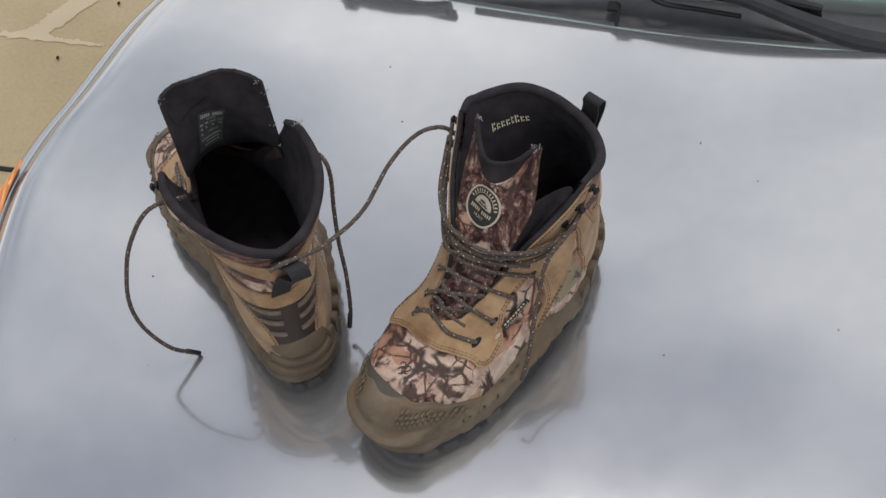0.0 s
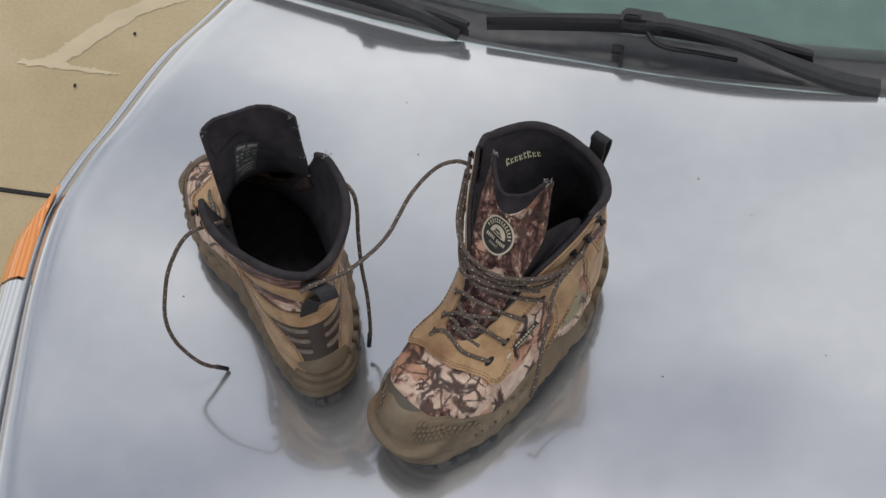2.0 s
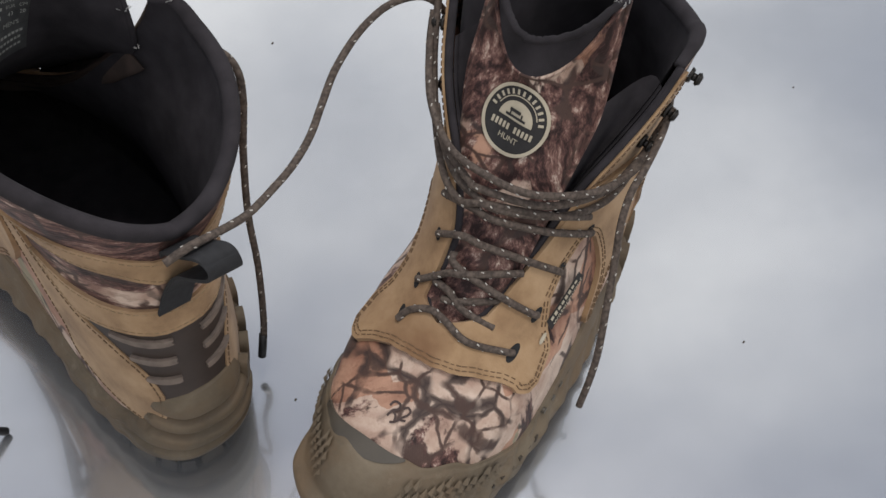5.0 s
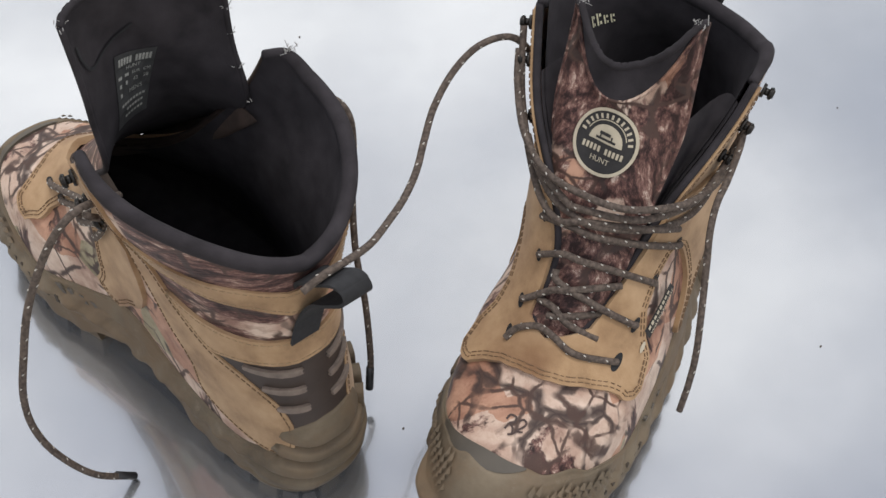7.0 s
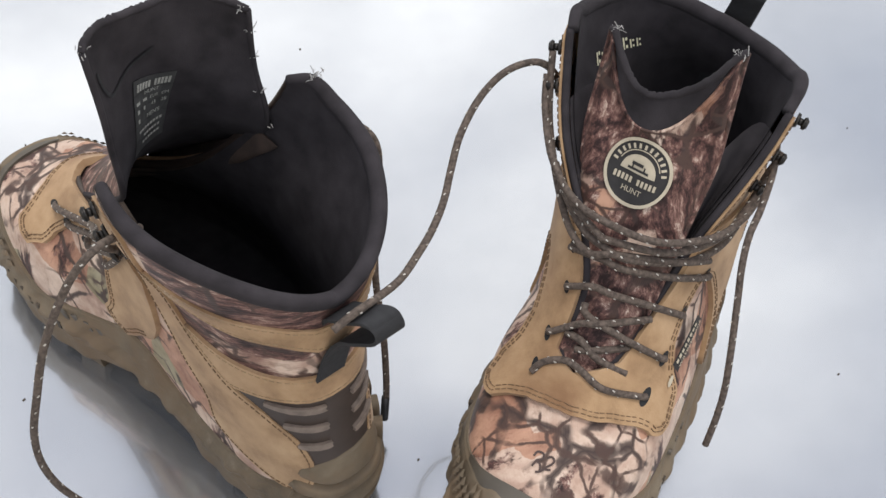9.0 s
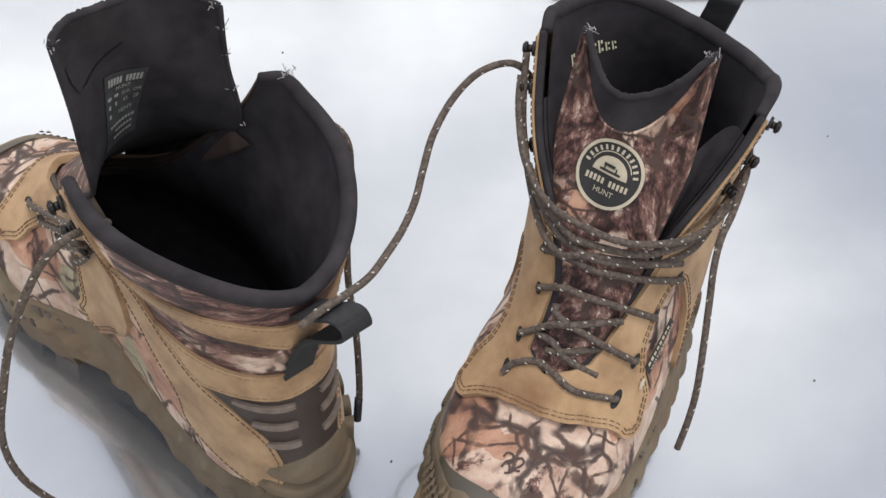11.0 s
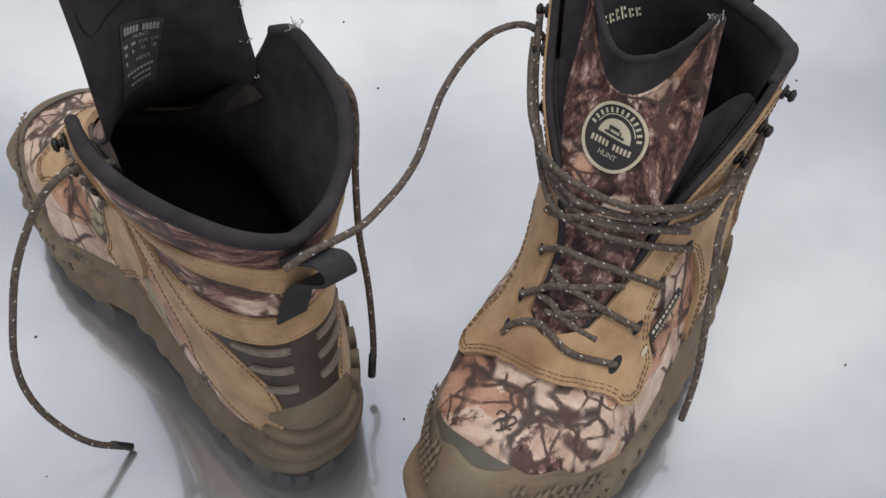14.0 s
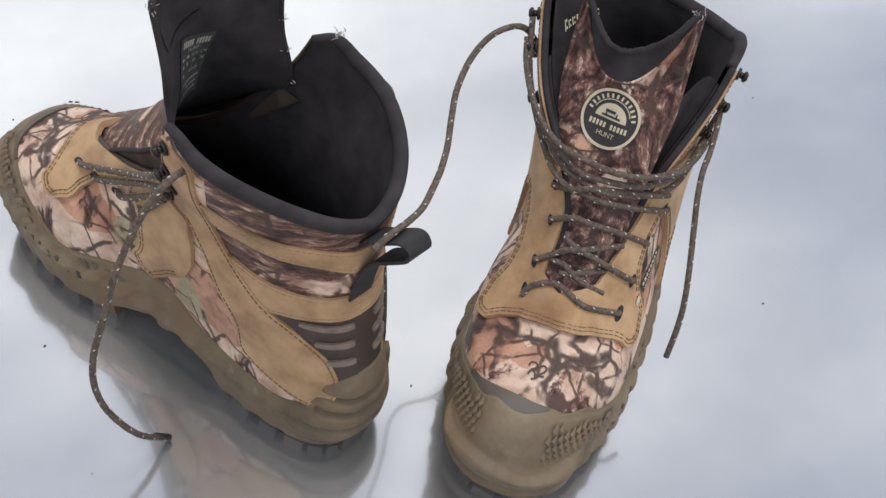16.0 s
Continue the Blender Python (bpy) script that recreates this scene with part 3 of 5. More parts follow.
def hunting_boot(last, where, label, lat, med, rim_lat, rim_med, tongue, loop_tilt, gusset, lip=0.0, fray=0.0, twist=0.0):
    boot = new("hunting_boot")
    boot.matrix_world = where
    tagged(boot, label, "boot", "pair of hunting boots")

    def edge(u, z):
        return np.where(u >= 0, u * lat(z), u * med(z))

    def skin(a, z, off=0.0):
        a, z = np.broadcast_arrays((np.asarray(a, float) + 180) % 360 - 180, np.asarray(z, float))
        # the upper is drawn round towards the heel on its outer side
        a = a - twist * smooth(60, 110, a) * (1 - smooth(140, 178, a)) * smooth(0.066, 0.085, z)
        return last.on(np.radians(a), z, off)

    us = np.linspace(-1, 1, 161)
    tops = np.where(us >= 0, rim_lat(np.abs(us)), rim_med(np.abs(us)))
    rows, inner = [], []
    for f in np.linspace(0, 1, 64):
        z = 0.03 + f * (tops - 0.03)
        rows.append(skin(edge(us, z), z, 0.0))
    for f in np.linspace(0, 1, 50):
        z = 0.045 + f * (tops - 0.045)
        inner.append(skin(edge(us, z), z, -0.006))
    upper = sheet("upper", np.array(rows).reshape(-1, 3), grid_faces(64, 161), CAMO, boot, "camouflage canvas upper")
    # the shaft is cut from the cloth the other way, with more dark bark
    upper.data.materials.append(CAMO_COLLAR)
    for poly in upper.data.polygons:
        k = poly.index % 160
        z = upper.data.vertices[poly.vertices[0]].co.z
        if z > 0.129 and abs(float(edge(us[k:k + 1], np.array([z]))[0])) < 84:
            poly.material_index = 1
    pts = np.array(inner).reshape(-1, 3)
    faces = grid_faces(50, 161)
    mid = len(pts)
    floor_ring = np.array(inner)[0]
    pts = np.vstack([pts, [[floor_ring[:, 0].mean(), 0.1, 0.045], [floor_ring[:, 0].mean(), 0.2, 0.045]]])
    faces += [(k, k + 1, mid if abs(us[k]) < 0.5 else mid + 1) for k in range(160)]
    faces += [(40, mid, mid + 1), (120, mid + 1, mid)]
    sheet("lining", pts, faces, LINING, boot, "black fabric lining")

    # padded collar and bound throat edges
    rim = skin(edge(us, tops), tops - 0.001, -0.003)
    bulge = 0.0039 - 0.001 * smooth(0.75, 1.0, np.abs(us))
    v, f = tube_mesh(rim, bulge, 12, 1.15)
    sheet("collar_roll", v, f, LINING, boot, "padded black collar")
    for side in (-1, 1):
        ztop = float(tops[-1] if side > 0 else tops[0])
        zz = np.linspace(0.1065, ztop, 60)
        v, f = tube_mesh(skin(edge(np.full(60, float(side)), zz), zz, -0.0016), 0.0021, 8)
        sheet("throat_binding", v, f, LINING if lip else TPU, boot, "dark bound throat edge")

    # ---- leather pieces ----
    def piece(name, poly, per=FINE, smooth_it=True, stitches=(0.0024,), material=NUBUCK, label="", thread=DARK_THREAD, **more):
        path = spline(poly, per, True) if smooth_it else np.array(poly, float)
        ob = cut_panel(name, skin, path, material, boot, label=label, **more)
        for inset in stitches:
            stitch_row(skin, path, ob, inset, more.get("off", 0.0012) + more.get("thick", 0.002) * 0.5, thread)
        return ob

    def throat(side, z0, z1, n):
        zz = np.linspace(z0, z1, n)
        ang = lat(zz) if side > 0 else med(zz)
        return [(float(a) - 1.0, float(z)) for a, z in zip(ang, zz)]

    half = [(180, 0.0965), (168, 0.0955), (156, 0.0925), (146, 0.088), (136, 0.0825), (127, 0.079), (122.5, 0.0785), (123.5, 0.0845), (129, 0.093), (131.5, 0.104), (128, 0.115), (123, 0.121), (119.5, 0.1215), (113, 0.1155), (107, 0.105), (101, 0.093), (96, 0.081), (91, 0.07), (87, 0.066), (84, 0.075), (82, 0.092), (83, 0.107), (88, 0.13), (93, 0.147)]
    lo_side = throat(1, 0.152, 0.1095, 12)
    hi_side = throat(-1, 0.152, 0.1095, 12)
    poly = half + lo_side + [(180, 0.107)] + [(360 - a, z) for a, z in hi_side[::-1]] + [(360 - a, z) for a, z in half[:0:-1]]
    path = []
    for k, p in enumerate(poly):
        q = poly[(k + 1) % len(poly)]
        path += [(p[0] + (q[0] - p[0]) * t, p[1] + (q[1] - p[1]) * t) for t in (0, 1 / 3, 2 / 3)]
    facing = cut_panel("facing", skin, path, NUBUCK, boot, 0.0016, 0.0024, label="tan nubuck lace facing")
    rows_out = path[:3 * 20]
    for inset in (0.0022, 0.0044):
        stitch_row(skin, rows_out, facing, inset, 0.0029, DARK_THREAD, closed=False, turn=-1)
        stitch_row(skin, [(360 - a, z) for a, z in rows_out], facing, inset, 0.0029, DARK_THREAD, closed=False, turn=1)

    for side in (1, -1):
        tip = float(rim_lat(1.0) if side > 0 else rim_med(1.0))
        fr = throat(side, tip - 0.004, 0.15, 14)
        back_edge = [(15.5, 0.0785), (22, 0.094), (38, 0.108), (54, 0.118), (71, 0.143), (81, 0.161)]
        fa = fr[0][0]
        ring = rim_lat if side > 0 else rim_med
        a_top = min(fa - 9, 93)
        z_top = min(tip - 0.004, float(ring(a_top / (fa + 1))) - 0.005)
        back_edge += [(min(88, fa - 8), min(0.19, z_top - 0.012)), (min(90, fa - 10), min(z_top - 0.003, 0.21)), (a_top, z_top)]
        low = [(93, 0.147), (83, 0.131), (73, 0.107), (60, 0.083), (56, 0.063), (42, 0.052), (31, 0.048), (22, 0.05), (16.5, 0.062)]
        poly = [(side * a, z) for a, z in spline(fr, 2)] + [(side * a, z) for a, z in spline(low, 4)] + [(side * a, z) for a, z in spline(back_edge, 4)]
        sw = cut_panel("quarter_overlay", skin, poly, NUBUCK, boot, 0.0006, 0.0022, label="tan nubuck overlay sweeping to the heel")
        stitch_row(skin, poly, sw, 0.0022, 0.0018, DARK_THREAD)
    band = [(-86, 0.1842), (-72, 0.1827), (-51, 0.1790), (-30, 0.1770), (0, 0.1690), (30, 0.1770), (51, 0.1790), (72, 0.1827), (86, 0.1842), (84, 0.1752), (82, 0.1662), (66, 0.1662), (48, 0.1640), (27, 0.1625), (0, 0.1535), (-27, 0.1625), (-48, 0.1640), (-66, 0.1662), (-82, 0.1662), (-84, 0.1752)]
    piece("collar_band", band, 3, stitches=(0.002,), label="narrow tan leather band", off=0.0004, thick=0.0018, thread=THREAD)
    band = [(-72, 0.144), (-56, 0.1395), (-38, 0.139), (-15, 0.1395), (0, 0.138), (15, 0.1395), (38, 0.139), (56, 0.1395), (72, 0.144), (62, 0.128), (53, 0.1165), (43, 0.119), (27, 0.1225), (8, 0.123), (-8, 0.123), (-27, 0.1225), (-43, 0.119), (-53, 0.1165), (-62, 0.128)]
    piece("heel_band", band, 3, stitches=(0.002,), label="broad tan leather band over the heel", off=0.0008, thick=0.002, thread=THREAD)
    plate = [(-54, 0.1185), (-38, 0.109), (-27, 0.094), (-21, 0.076), (-9, 0.079), (9, 0.079), (21, 0.076), (27, 0.094), (38, 0.109), (54, 0.1185), (43, 0.1215), (27, 0.1245), (8, 0.1255), (-8, 0.1255), (-27, 0.1245), (-43, 0.1215)]
    counter = piece("heel_counter", plate, 3, stitches=(), material=TPU, label="dark moulded heel counter", off=0.0, thick=0.002)
    for side in (1, -1):
        for z, a0, a1 in ((0.1175, 8, 34), (0.1045, 7, 26), (0.0915, 6, 20)):
            poly = spline([(side * a0, z - 0.0018), (side * (a0 - 1), z), (side * a0, z + 0.0018), (side * a1, z + 0.0014), (side * (a1 + 2), z), (side * a1, z - 0.0016)], 5, True)
            cut_panel("rib", skin, poly, RIB, counter, 0.0014, 0.0028, 0.003, "worn raised rib")

    # ---- rubber sole ----
    ang = np.linspace(-180, 180, 361)
    top = SOLE_TOP(np.abs(ang))
    arch = 0.012 + 0.017 * smooth(58, 74, np.abs(ang)) * (1 - smooth(88, 106, np.abs(ang)))
    rows = []
    for f in np.linspace(0, 1, 110):
        z = arch + f * (top - arch)
        heel = 1 - smooth(24, 42, np.abs(ang))
        toe = smooth(138, 156, np.abs(ang))
        side_ = (1 - heel) * (1 - toe)
        off = 0.0035 * (1 - f ** 3) + 0.0012
        for zi in (0.02, 0.0335, 0.047, 0.0605):
            off = off - heel * 0.0055 * np.exp(-((z - zi - 0.0035 * np.sin(np.radians(ang) * 3.4 + zi * 60)) / 0.0021) ** 2)
        off = off + heel * 0.0045 * np.exp(-((z - 0.032) / 0.022) ** 2)
        off = off + toe * (0.004 * np.exp(-((z - 0.048) / 0.005) ** 2) + 0.0048 * (1 - smooth(0.05, 0.0518, z + 0.0018 * np.sin(np.radians(ang) * 9))))
        for zi in (0.0185, 0.027, 0.0355):
            off = off - toe * 0.005 * np.exp(-((z - zi) / 0.0015) ** 2)
        off = off + side_ * (0.0022 * np.exp(-((z - 0.035) / 0.005) ** 2) + 0.0006 * np.sin(np.radians(ang) * 34) * (z < 0.034))
        off = off + side_ * 0.0007 * np.tanh(3 * np.sin(np.radians(ang) * 46 + z * 260 * np.sign(ang))) * smooth(0.026, 0.03, z) * (1 - smooth(0.046, 0.05, z))
        off = off * np.where(f > 0.97, 0.55, 1)
        rows.append(skin(ang, z, off))
    rows.insert(0, skin(ang, arch, -0.006))
    rows.append(skin(ang, top, -0.0015))
    sheet("rubber_rand", np.array(rows).reshape(-1, 3), grid_faces(len(rows), 361), RUBBER, boot, "olive rubber rand with moulded ribs")
    ring = skin(ang[:-1], np.full(360, 0.02), -0.001 - 0.6 * (arch[:-1] - 0.012))
    rows = [ring.copy(), ring.copy()]
    rows[0][:, 2], rows[1][:, 2] = 0.03, 0.008 + 0.7 * (arch[:-1] - 0.012)
    pts = np.vstack([rows[1], rows[0], [[0, 0.15, 0.008]]])
    faces = grid_faces(2, 360, True) + [(k, (k + 1) % 360, 720) for k in range(360)]
    sole = sheet("outsole", pts, faces, OUTSOLE, boot, "dark lugged outsole", smooth=False)
    rng = random.Random(5)
    for k in range(30):
        a = -180 + 12 * k + 4
        z0, z1 = 0.0, 0.017
        w = 3.6 + (0.8 if abs(a) < 40 or abs(a) > 140 else 0)
        if 62 < abs(a) < 102:
            continue
        v = []
        for z, io in ((z0, 0.0), (z1, 0.0028)):
            for aa, off in ((a - w, io), (a + w, io), (a + w * 0.8, -0.016), (a - w * 0.8, -0.016)):
                p = skin(np.array([aa]), np.array([0.02]), off - 0.001)[0]
                v.append((p[0], p[1], z))
        sheet("lug", v, [(0, 1, 2, 3), (4, 5, 6, 7), (0, 1, 5, 4), (1, 2, 6, 5), (2, 3, 7, 6), (3, 0, 4, 7)], OUTSOLE if k % 3 else RUBBER, sole, smooth=False)
    for a, z0, z1 in ((27, 0.03, 0.062), (37, 0.03, 0.056), (47, 0.028, 0.05), (57, 0.027, 0.046)):
        poly = spline([(a - 3.4, z0), (a, z0 - 0.001), (a + 3.4, z0), (a + 3.0, z1 - 0.004), (a, z1), (a - 3.0, z1 - 0.004)], 4, True)
        cut_panel("side_lug", skin, poly, RUBBER, sole, 0.003, 0.007, 0.004)
    # moulded scales on the toe cap
    for side in (1, -1):
        v, f = [], []
        for i in range(13):
            for j in range(6):
                a = 126 + i * 3.1 + (j % 2) * 1.5
                z = 0.0555 + j * 0.0045 - max(0, 140 - a) * 0.0011
                if z > float(SOLE_TOP(a)) - 0.004:
                    continue
                k = len(v)
                for da, dz, h in ((-1.5, 0.0, 0.0002), (0, -0.0024, 0.0006), (1.5, 0.0, 0.0002), (0, 0.0024, 0.0), (0, -0.0012, 0.0017)):
                    v.append(skin(np.array([side * (a + da)]), np.array([z + dz]), 0.0034 + h)[0])
                f += [(k, k + 1, k + 4), (k + 1, k + 2, k + 4), (k + 2, k + 3, k + 4), (k + 3, k, k + 4)]
        sheet("scale_patch", v, f, RUBBER, boot, "moulded scales on the toe cap", smooth=False)["kind"] = "stuff"
        # slots laid on as dark bars, the shade inside them put into the colour
        for i in range(7):
            a, z = side * (128 - i * 3.4), 0.037 - i * 0.0005
            poly = [(a - 0.5, z - 0.0028), (a + 0.5, z - 0.0028), (a + 0.5, z + 0.0028), (a - 0.5, z + 0.0028)]
            cut_panel("slot", skin, poly, OUTSOLE, boot, 0.0052, 0.001, 0.01)
        for i in range(6):
            a = side * (87 + i * 3.6)
            poly = [(a - side * 2.4, 0.034), (a - side * 1.1, 0.033), (a + side * 2.6, 0.051 - i * 0.0008), (a + side * 1.3, 0.052 - i * 0.0008)]
            cut_panel("groove", skin, poly, INSET, boot, 0.0026, 0.0012, 0.01)

    # smooth dark inset above the toe cap
    inset = spline([(-146, 0.0742), (-155, 0.0775), (-164, 0.0796), (-174, 0.0808), (-184, 0.0806), (-192, 0.0796), (-184, 0.0782), (-171, 0.0758), (-162, 0.0736), (-154, 0.0712), (-148, 0.0702)], 5, True)
    cut_panel("toe_inset", skin, inset, INSET, boot, 0.0008, 0.001, 0.004, "smooth dark inset on the toe cap")

    # ---- tongue ----
    depth, width, zlow, ztop, yc, xc = tongue
    ss = np.linspace(-1, 1, 61)
    ragged = np.random.default_rng(4).normal(0, fray, 61)

    def tongue_rows(fs, low, high):
        fr, bk = [], []
        for f in fs:
            z = low + f * (high - low)
            k = smooth(0.0, 1.0, (z - zlow) / (high - zlow))
            x = (xc(z) + ss * width(z)) * last.m
            y = yc(z) - depth(z) * np.abs(ss) ** 2.2 + 0.0018 * np.sin(ss * 5 + z * 70) * smooth(0.13, 0.17, z)
            fat = 0.0045 * np.sqrt(np.maximum(0, 1 - ss ** 8)) * (1 - 0.75 * k ** 14) + 0.0006
            fr.append(np.stack([x, y + fat, z], -1))
            bk.append(np.stack([x, y - fat, z - 0.0015 * k], -1))
        return np.array(fr), np.array(bk)

    seam = ztop(ss)
    peak = seam + lip * (1 - np.abs(ss) ** 3.5) + ragged
    fr, bk = tongue_rows(np.linspace(0, 1, 44), np.full(61, zlow), seam if lip else peak)
    sheet("tongue_face", fr.reshape(-1, 3), grid_faces(44, 61), CAMO_TONGUE_SHADED, boot, "camouflage canvas tongue")
    if lip:
        up, back_rows_ = tongue_rows(np.linspace(0, 1, 12), seam, peak)
        up[:, :, 1] -= 0.0012
        sheet("tongue_lip", up.reshape(-1, 3), grid_faces(12, 61), LINING, boot, "black padded tongue top")
        v, f = tube_mesh(fr[-1], 0.0011, 8)
        sheet("tongue_seam", v, f, CAMO_TONGUE_SHADED, boot, "folded camouflage edge")
    fr_all, bk = tongue_rows(np.linspace(0, 1, 44), np.full(61, zlow), peak)
    sheet("tongue_lining", bk.reshape(-1, 3), grid_faces(44, 61), LINING, boot, "black tongue lining")
    rim_pts = (fr_all[-1] + bk[-1]) / 2
    v, f = tube_mesh(rim_pts, 0.0019, 8)
    sheet("tongue_binding", v, f, LINING, boot)
    for k in (0, -1):
        v, f = tube_mesh((fr[:, k] + bk[:, k]) / 2, 0.0016, 8)
        sheet("tongue_binding", v, f, LINING if not lip else CAMO_TONGUE_SHADED, boot)

    edges_in = (np.array(fr)[:, 0] + np.array(bk)[:, 0]) / 2, (np.array(fr)[:, -1] + np.array(bk)[:, -1]) / 2
    for side, te in ((-1, edges_in[0]), (1, edges_in[1])):
        zz = np.linspace(0.11 if lip else 0.088, gusset, 24)
        a = skin(edge(np.full(24, float(side)), zz), zz, -0.004)
        te = te[np.argsort(te[:, 2])]
        b2 = np.stack([np.interp(zz, te[:, 2], te[:, c]) for c in range(3)], -1)
        b2[:, 1] -= 0.001
        rows = [a + (b2 - a) * t - np.array((0, 0.016, 0)) * math.sin(math.pi * t) for t in np.linspace(0, 1, 8)]
        sheet("gusset", np.array(rows).reshape(-1, 3), grid_faces(8, 24), LINING if lip else GUSSET, boot, "folded tongue gusset")

    # ---- pull loop ----
    base_z = 0.178
    p0, p1 = skin(np.array([0.0]), np.array([base_z]), 0.002)[0], skin(np.array([0.0]), np.array([base_z - 0.026]), 0.002)[0]
    t = loop_tilt
    if t:
        g = skin(np.array([6.0]), np.array([base_z]), 0.002)[0]
        path = spline([g + np.array((0, 0.001, -0.03)), g + np.array((0, 0.0, -0.01)), g + np.array((-0.001, -0.003, 0.006)), g + np.array((-0.004, -0.002, 0.022)), g + np.array((-0.006, 0.001, 0.033)), g + np.array((-0.007, -0.003, 0.037)), g + np.array((-0.006, -0.008, 0.033)), g + np.array((-0.004, -0.0095, 0.02)), g + np.array((-0.001, -0.0075, 0.002)), g + np.array((0, -0.004, -0.012))], 6)
    else:
        path = spline([p0 + np.array((0, 0.003, -0.006)), p0, p0 + np.array((0.003, -0.008, 0.004 + t)), p0 + np.array((0.007, -0.016, 0.008 + t * 1.5)), p0 + np.array((0.009, -0.021, 0.006 + t * 1.6)), p0 + np.array((0.009, -0.022, -0.001 + t * 1.5)), p0 + np.array((0.005, -0.014, -0.007 + t)), p0 + np.array((0.002, -0.005, -0.014)), p1, skin(np.array([-3.0]), np.array([base_z - 0.04]), 0.0015)[0]], 6)
    v = []
    for q in path:
        for dx, dy in ((-0.0078, -0.0006), (0.0078, -0.0006), (0.0078, 0.0006), (-0.0078, 0.0006)):
            v.append((q[0] + dx, q[1] + dy, q[2] + dy))
    sheet("pull_loop", v, grid_faces(len(path), 4, True), WEB, boot, "black webbing pull loop", smooth=False)
    return boot, skin


GUSSET = simple("brown_gusset_cloth", (0.06, 0.04, 0.032), 0.85, 0, 0.35, 90, 0.4, 900, 0.0004)
INSET = simple("smooth_dark_rubber", (0.075, 0.062, 0.047), 0.5, 0, 0.15, 60, 0.1, 500)
RIB = simple("worn_rib", (0.17, 0.13, 0.105), 0.6, 0, 0.25, 200, 0.2, 500)


def hook(boot, skin, a, z, r=0.0042):
    """A lace hook: a rounded metal head on a short post, with a base plate."""
    p, q = skin(np.array([a]), np.array([z]), 0.002)[0], skin(np.array([a]), np.array([z]), 0.008)[0]
    n = Vector(q - p).normalized()
    bm = bmesh.new()
    turn = n.to_track_quat("Z", "Y").to_matrix().to_4x4()
    for h, r0, r1, d in ((0.0008, r * 1.15, r, 0.0016), (0.0026, r * 0.55, r * 0.55, 0.003), (0.0044, r * 0.85, r, 0.0014), (0.0057, r, r * 0.55, 0.0014)):
        bmesh.ops.create_cone(bm, cap_ends=True, segments=18, radius1=r0, radius2=r1, depth=d, matrix=Matrix.Translation(Vector(p) + n * h) @ turn)
    return part("lace_hook", bm, METAL, boot, "gunmetal lace hook")

R_LAT = curve_fn([0.0, 0.104, 0.106, 0.11, 0.118, 0.132, 0.15, 0.17, 0.185, 0.197, 0.205, 0.24], [180, 180, 168, 158, 153, 144, 134, 120, 109, 100, 92, 87])
R_MED = curve_fn([0.0, 0.104, 0.106, 0.11, 0.118, 0.132, 0.15, 0.17, 0.19, 0.212, 0.24], [180, 180, 174, 162, 164, 165, 155, 138, 123, 113, 108])
L_LAT = curve_fn([0.0, 0.104, 0.106, 0.11, 0.118, 0.13, 0.15, 0.19, 0.24], [180, 180, 168, 156, 146, 138, 132, 128, 126])
L_MED = curve_fn([0.0, 0.104, 0.106, 0.11, 0.118, 0.13, 0.15, 0.17, 0.19, 0.226, 0.25], [180, 180, 168, 158, 146, 132, 118, 110, 113, 114, 114])

left_boot, left_skin = hunting_boot(
    LEFT_LAST, LEFT_POSE, "unlaced camouflage hunting boot, tan leather, tongue pulled open", L_LAT, L_MED,
    curve_fn([0, 0.2, 0.4, 0.6, 0.8, 0.92, 1], [0.183, 0.187, 0.195, 0.204, 0.212, 0.219, 0.214]),
    curve_fn([0, 0.2, 0.4, 0.6, 0.8, 0.93, 1], [0.183, 0.193, 0.204, 0.214, 0.221, 0.226, 0.224]),
    (curve_fn([0.08, 0.12, 0.16, 0.185, 0.215, 0.27], [0.012, 0.012, 0.024, 0.034, 0.024, 0.015]), curve_fn([0.08, 0.12, 0.16, 0.2, 0.27], [0.022, 0.031, 0.037, 0.039, 0.039]), 0.085,
     lambda s: 0.26 - 0.007 * s - 0.004 * np.abs(s) ** 8, curve_fn([0.08, 0.1, 0.12, 0.15, 0.18, 0.21, 0.24, 0.28], [0.243, 0.219, 0.197, 0.171, 0.153, 0.147, 0.144, 0.142]), curve_fn([0.08, 0.12, 0.2, 0.27], [0.008, 0.007, 0.007, 0.006])), 0.0, 0.176, 0.0, 0.00035)
right_boot, right_skin = hunting_boot(
    RIGHT_LAST, RIGHT_POSE, "laced camouflage hunting boot with tan leather and round badge", R_LAT, R_MED,
    curve_fn([0, 0.2, 0.4, 0.6, 0.75, 0.9, 1], [0.196, 0.194, 0.196, 0.2, 0.204, 0.204, 0.199]),
    curve_fn([0, 0.2, 0.4, 0.6, 0.8, 0.93, 1], [0.196, 0.202, 0.207, 0.209, 0.214, 0.22, 0.217]),
    (curve_fn([0.08, 0.12, 0.18, 0.24], [0.01, 0.012, 0.011, 0.014]), curve_fn([0.08, 0.1, 0.13, 0.16, 0.19, 0.24], [0.018, 0.022, 0.025, 0.029, 0.033, 0.032]), 0.088,
     lambda s: 0.199 + 0.043 * np.abs(s) ** 2.6 - 0.005 * np.abs(s) ** 14 + 0.0065 * s, curve_fn([0.08, 0.09, 0.1, 0.115, 0.13, 0.15, 0.181, 0.205, 0.24], [0.245, 0.236, 0.22, 0.202, 0.187, 0.168, 0.144, 0.133, 0.128]), curve_fn([0.08, 0.13, 0.2, 0.24], [0.002, 0.0, -0.006, -0.008])), 0.006, 0.19, 0.018, 0.0003, 11.0)
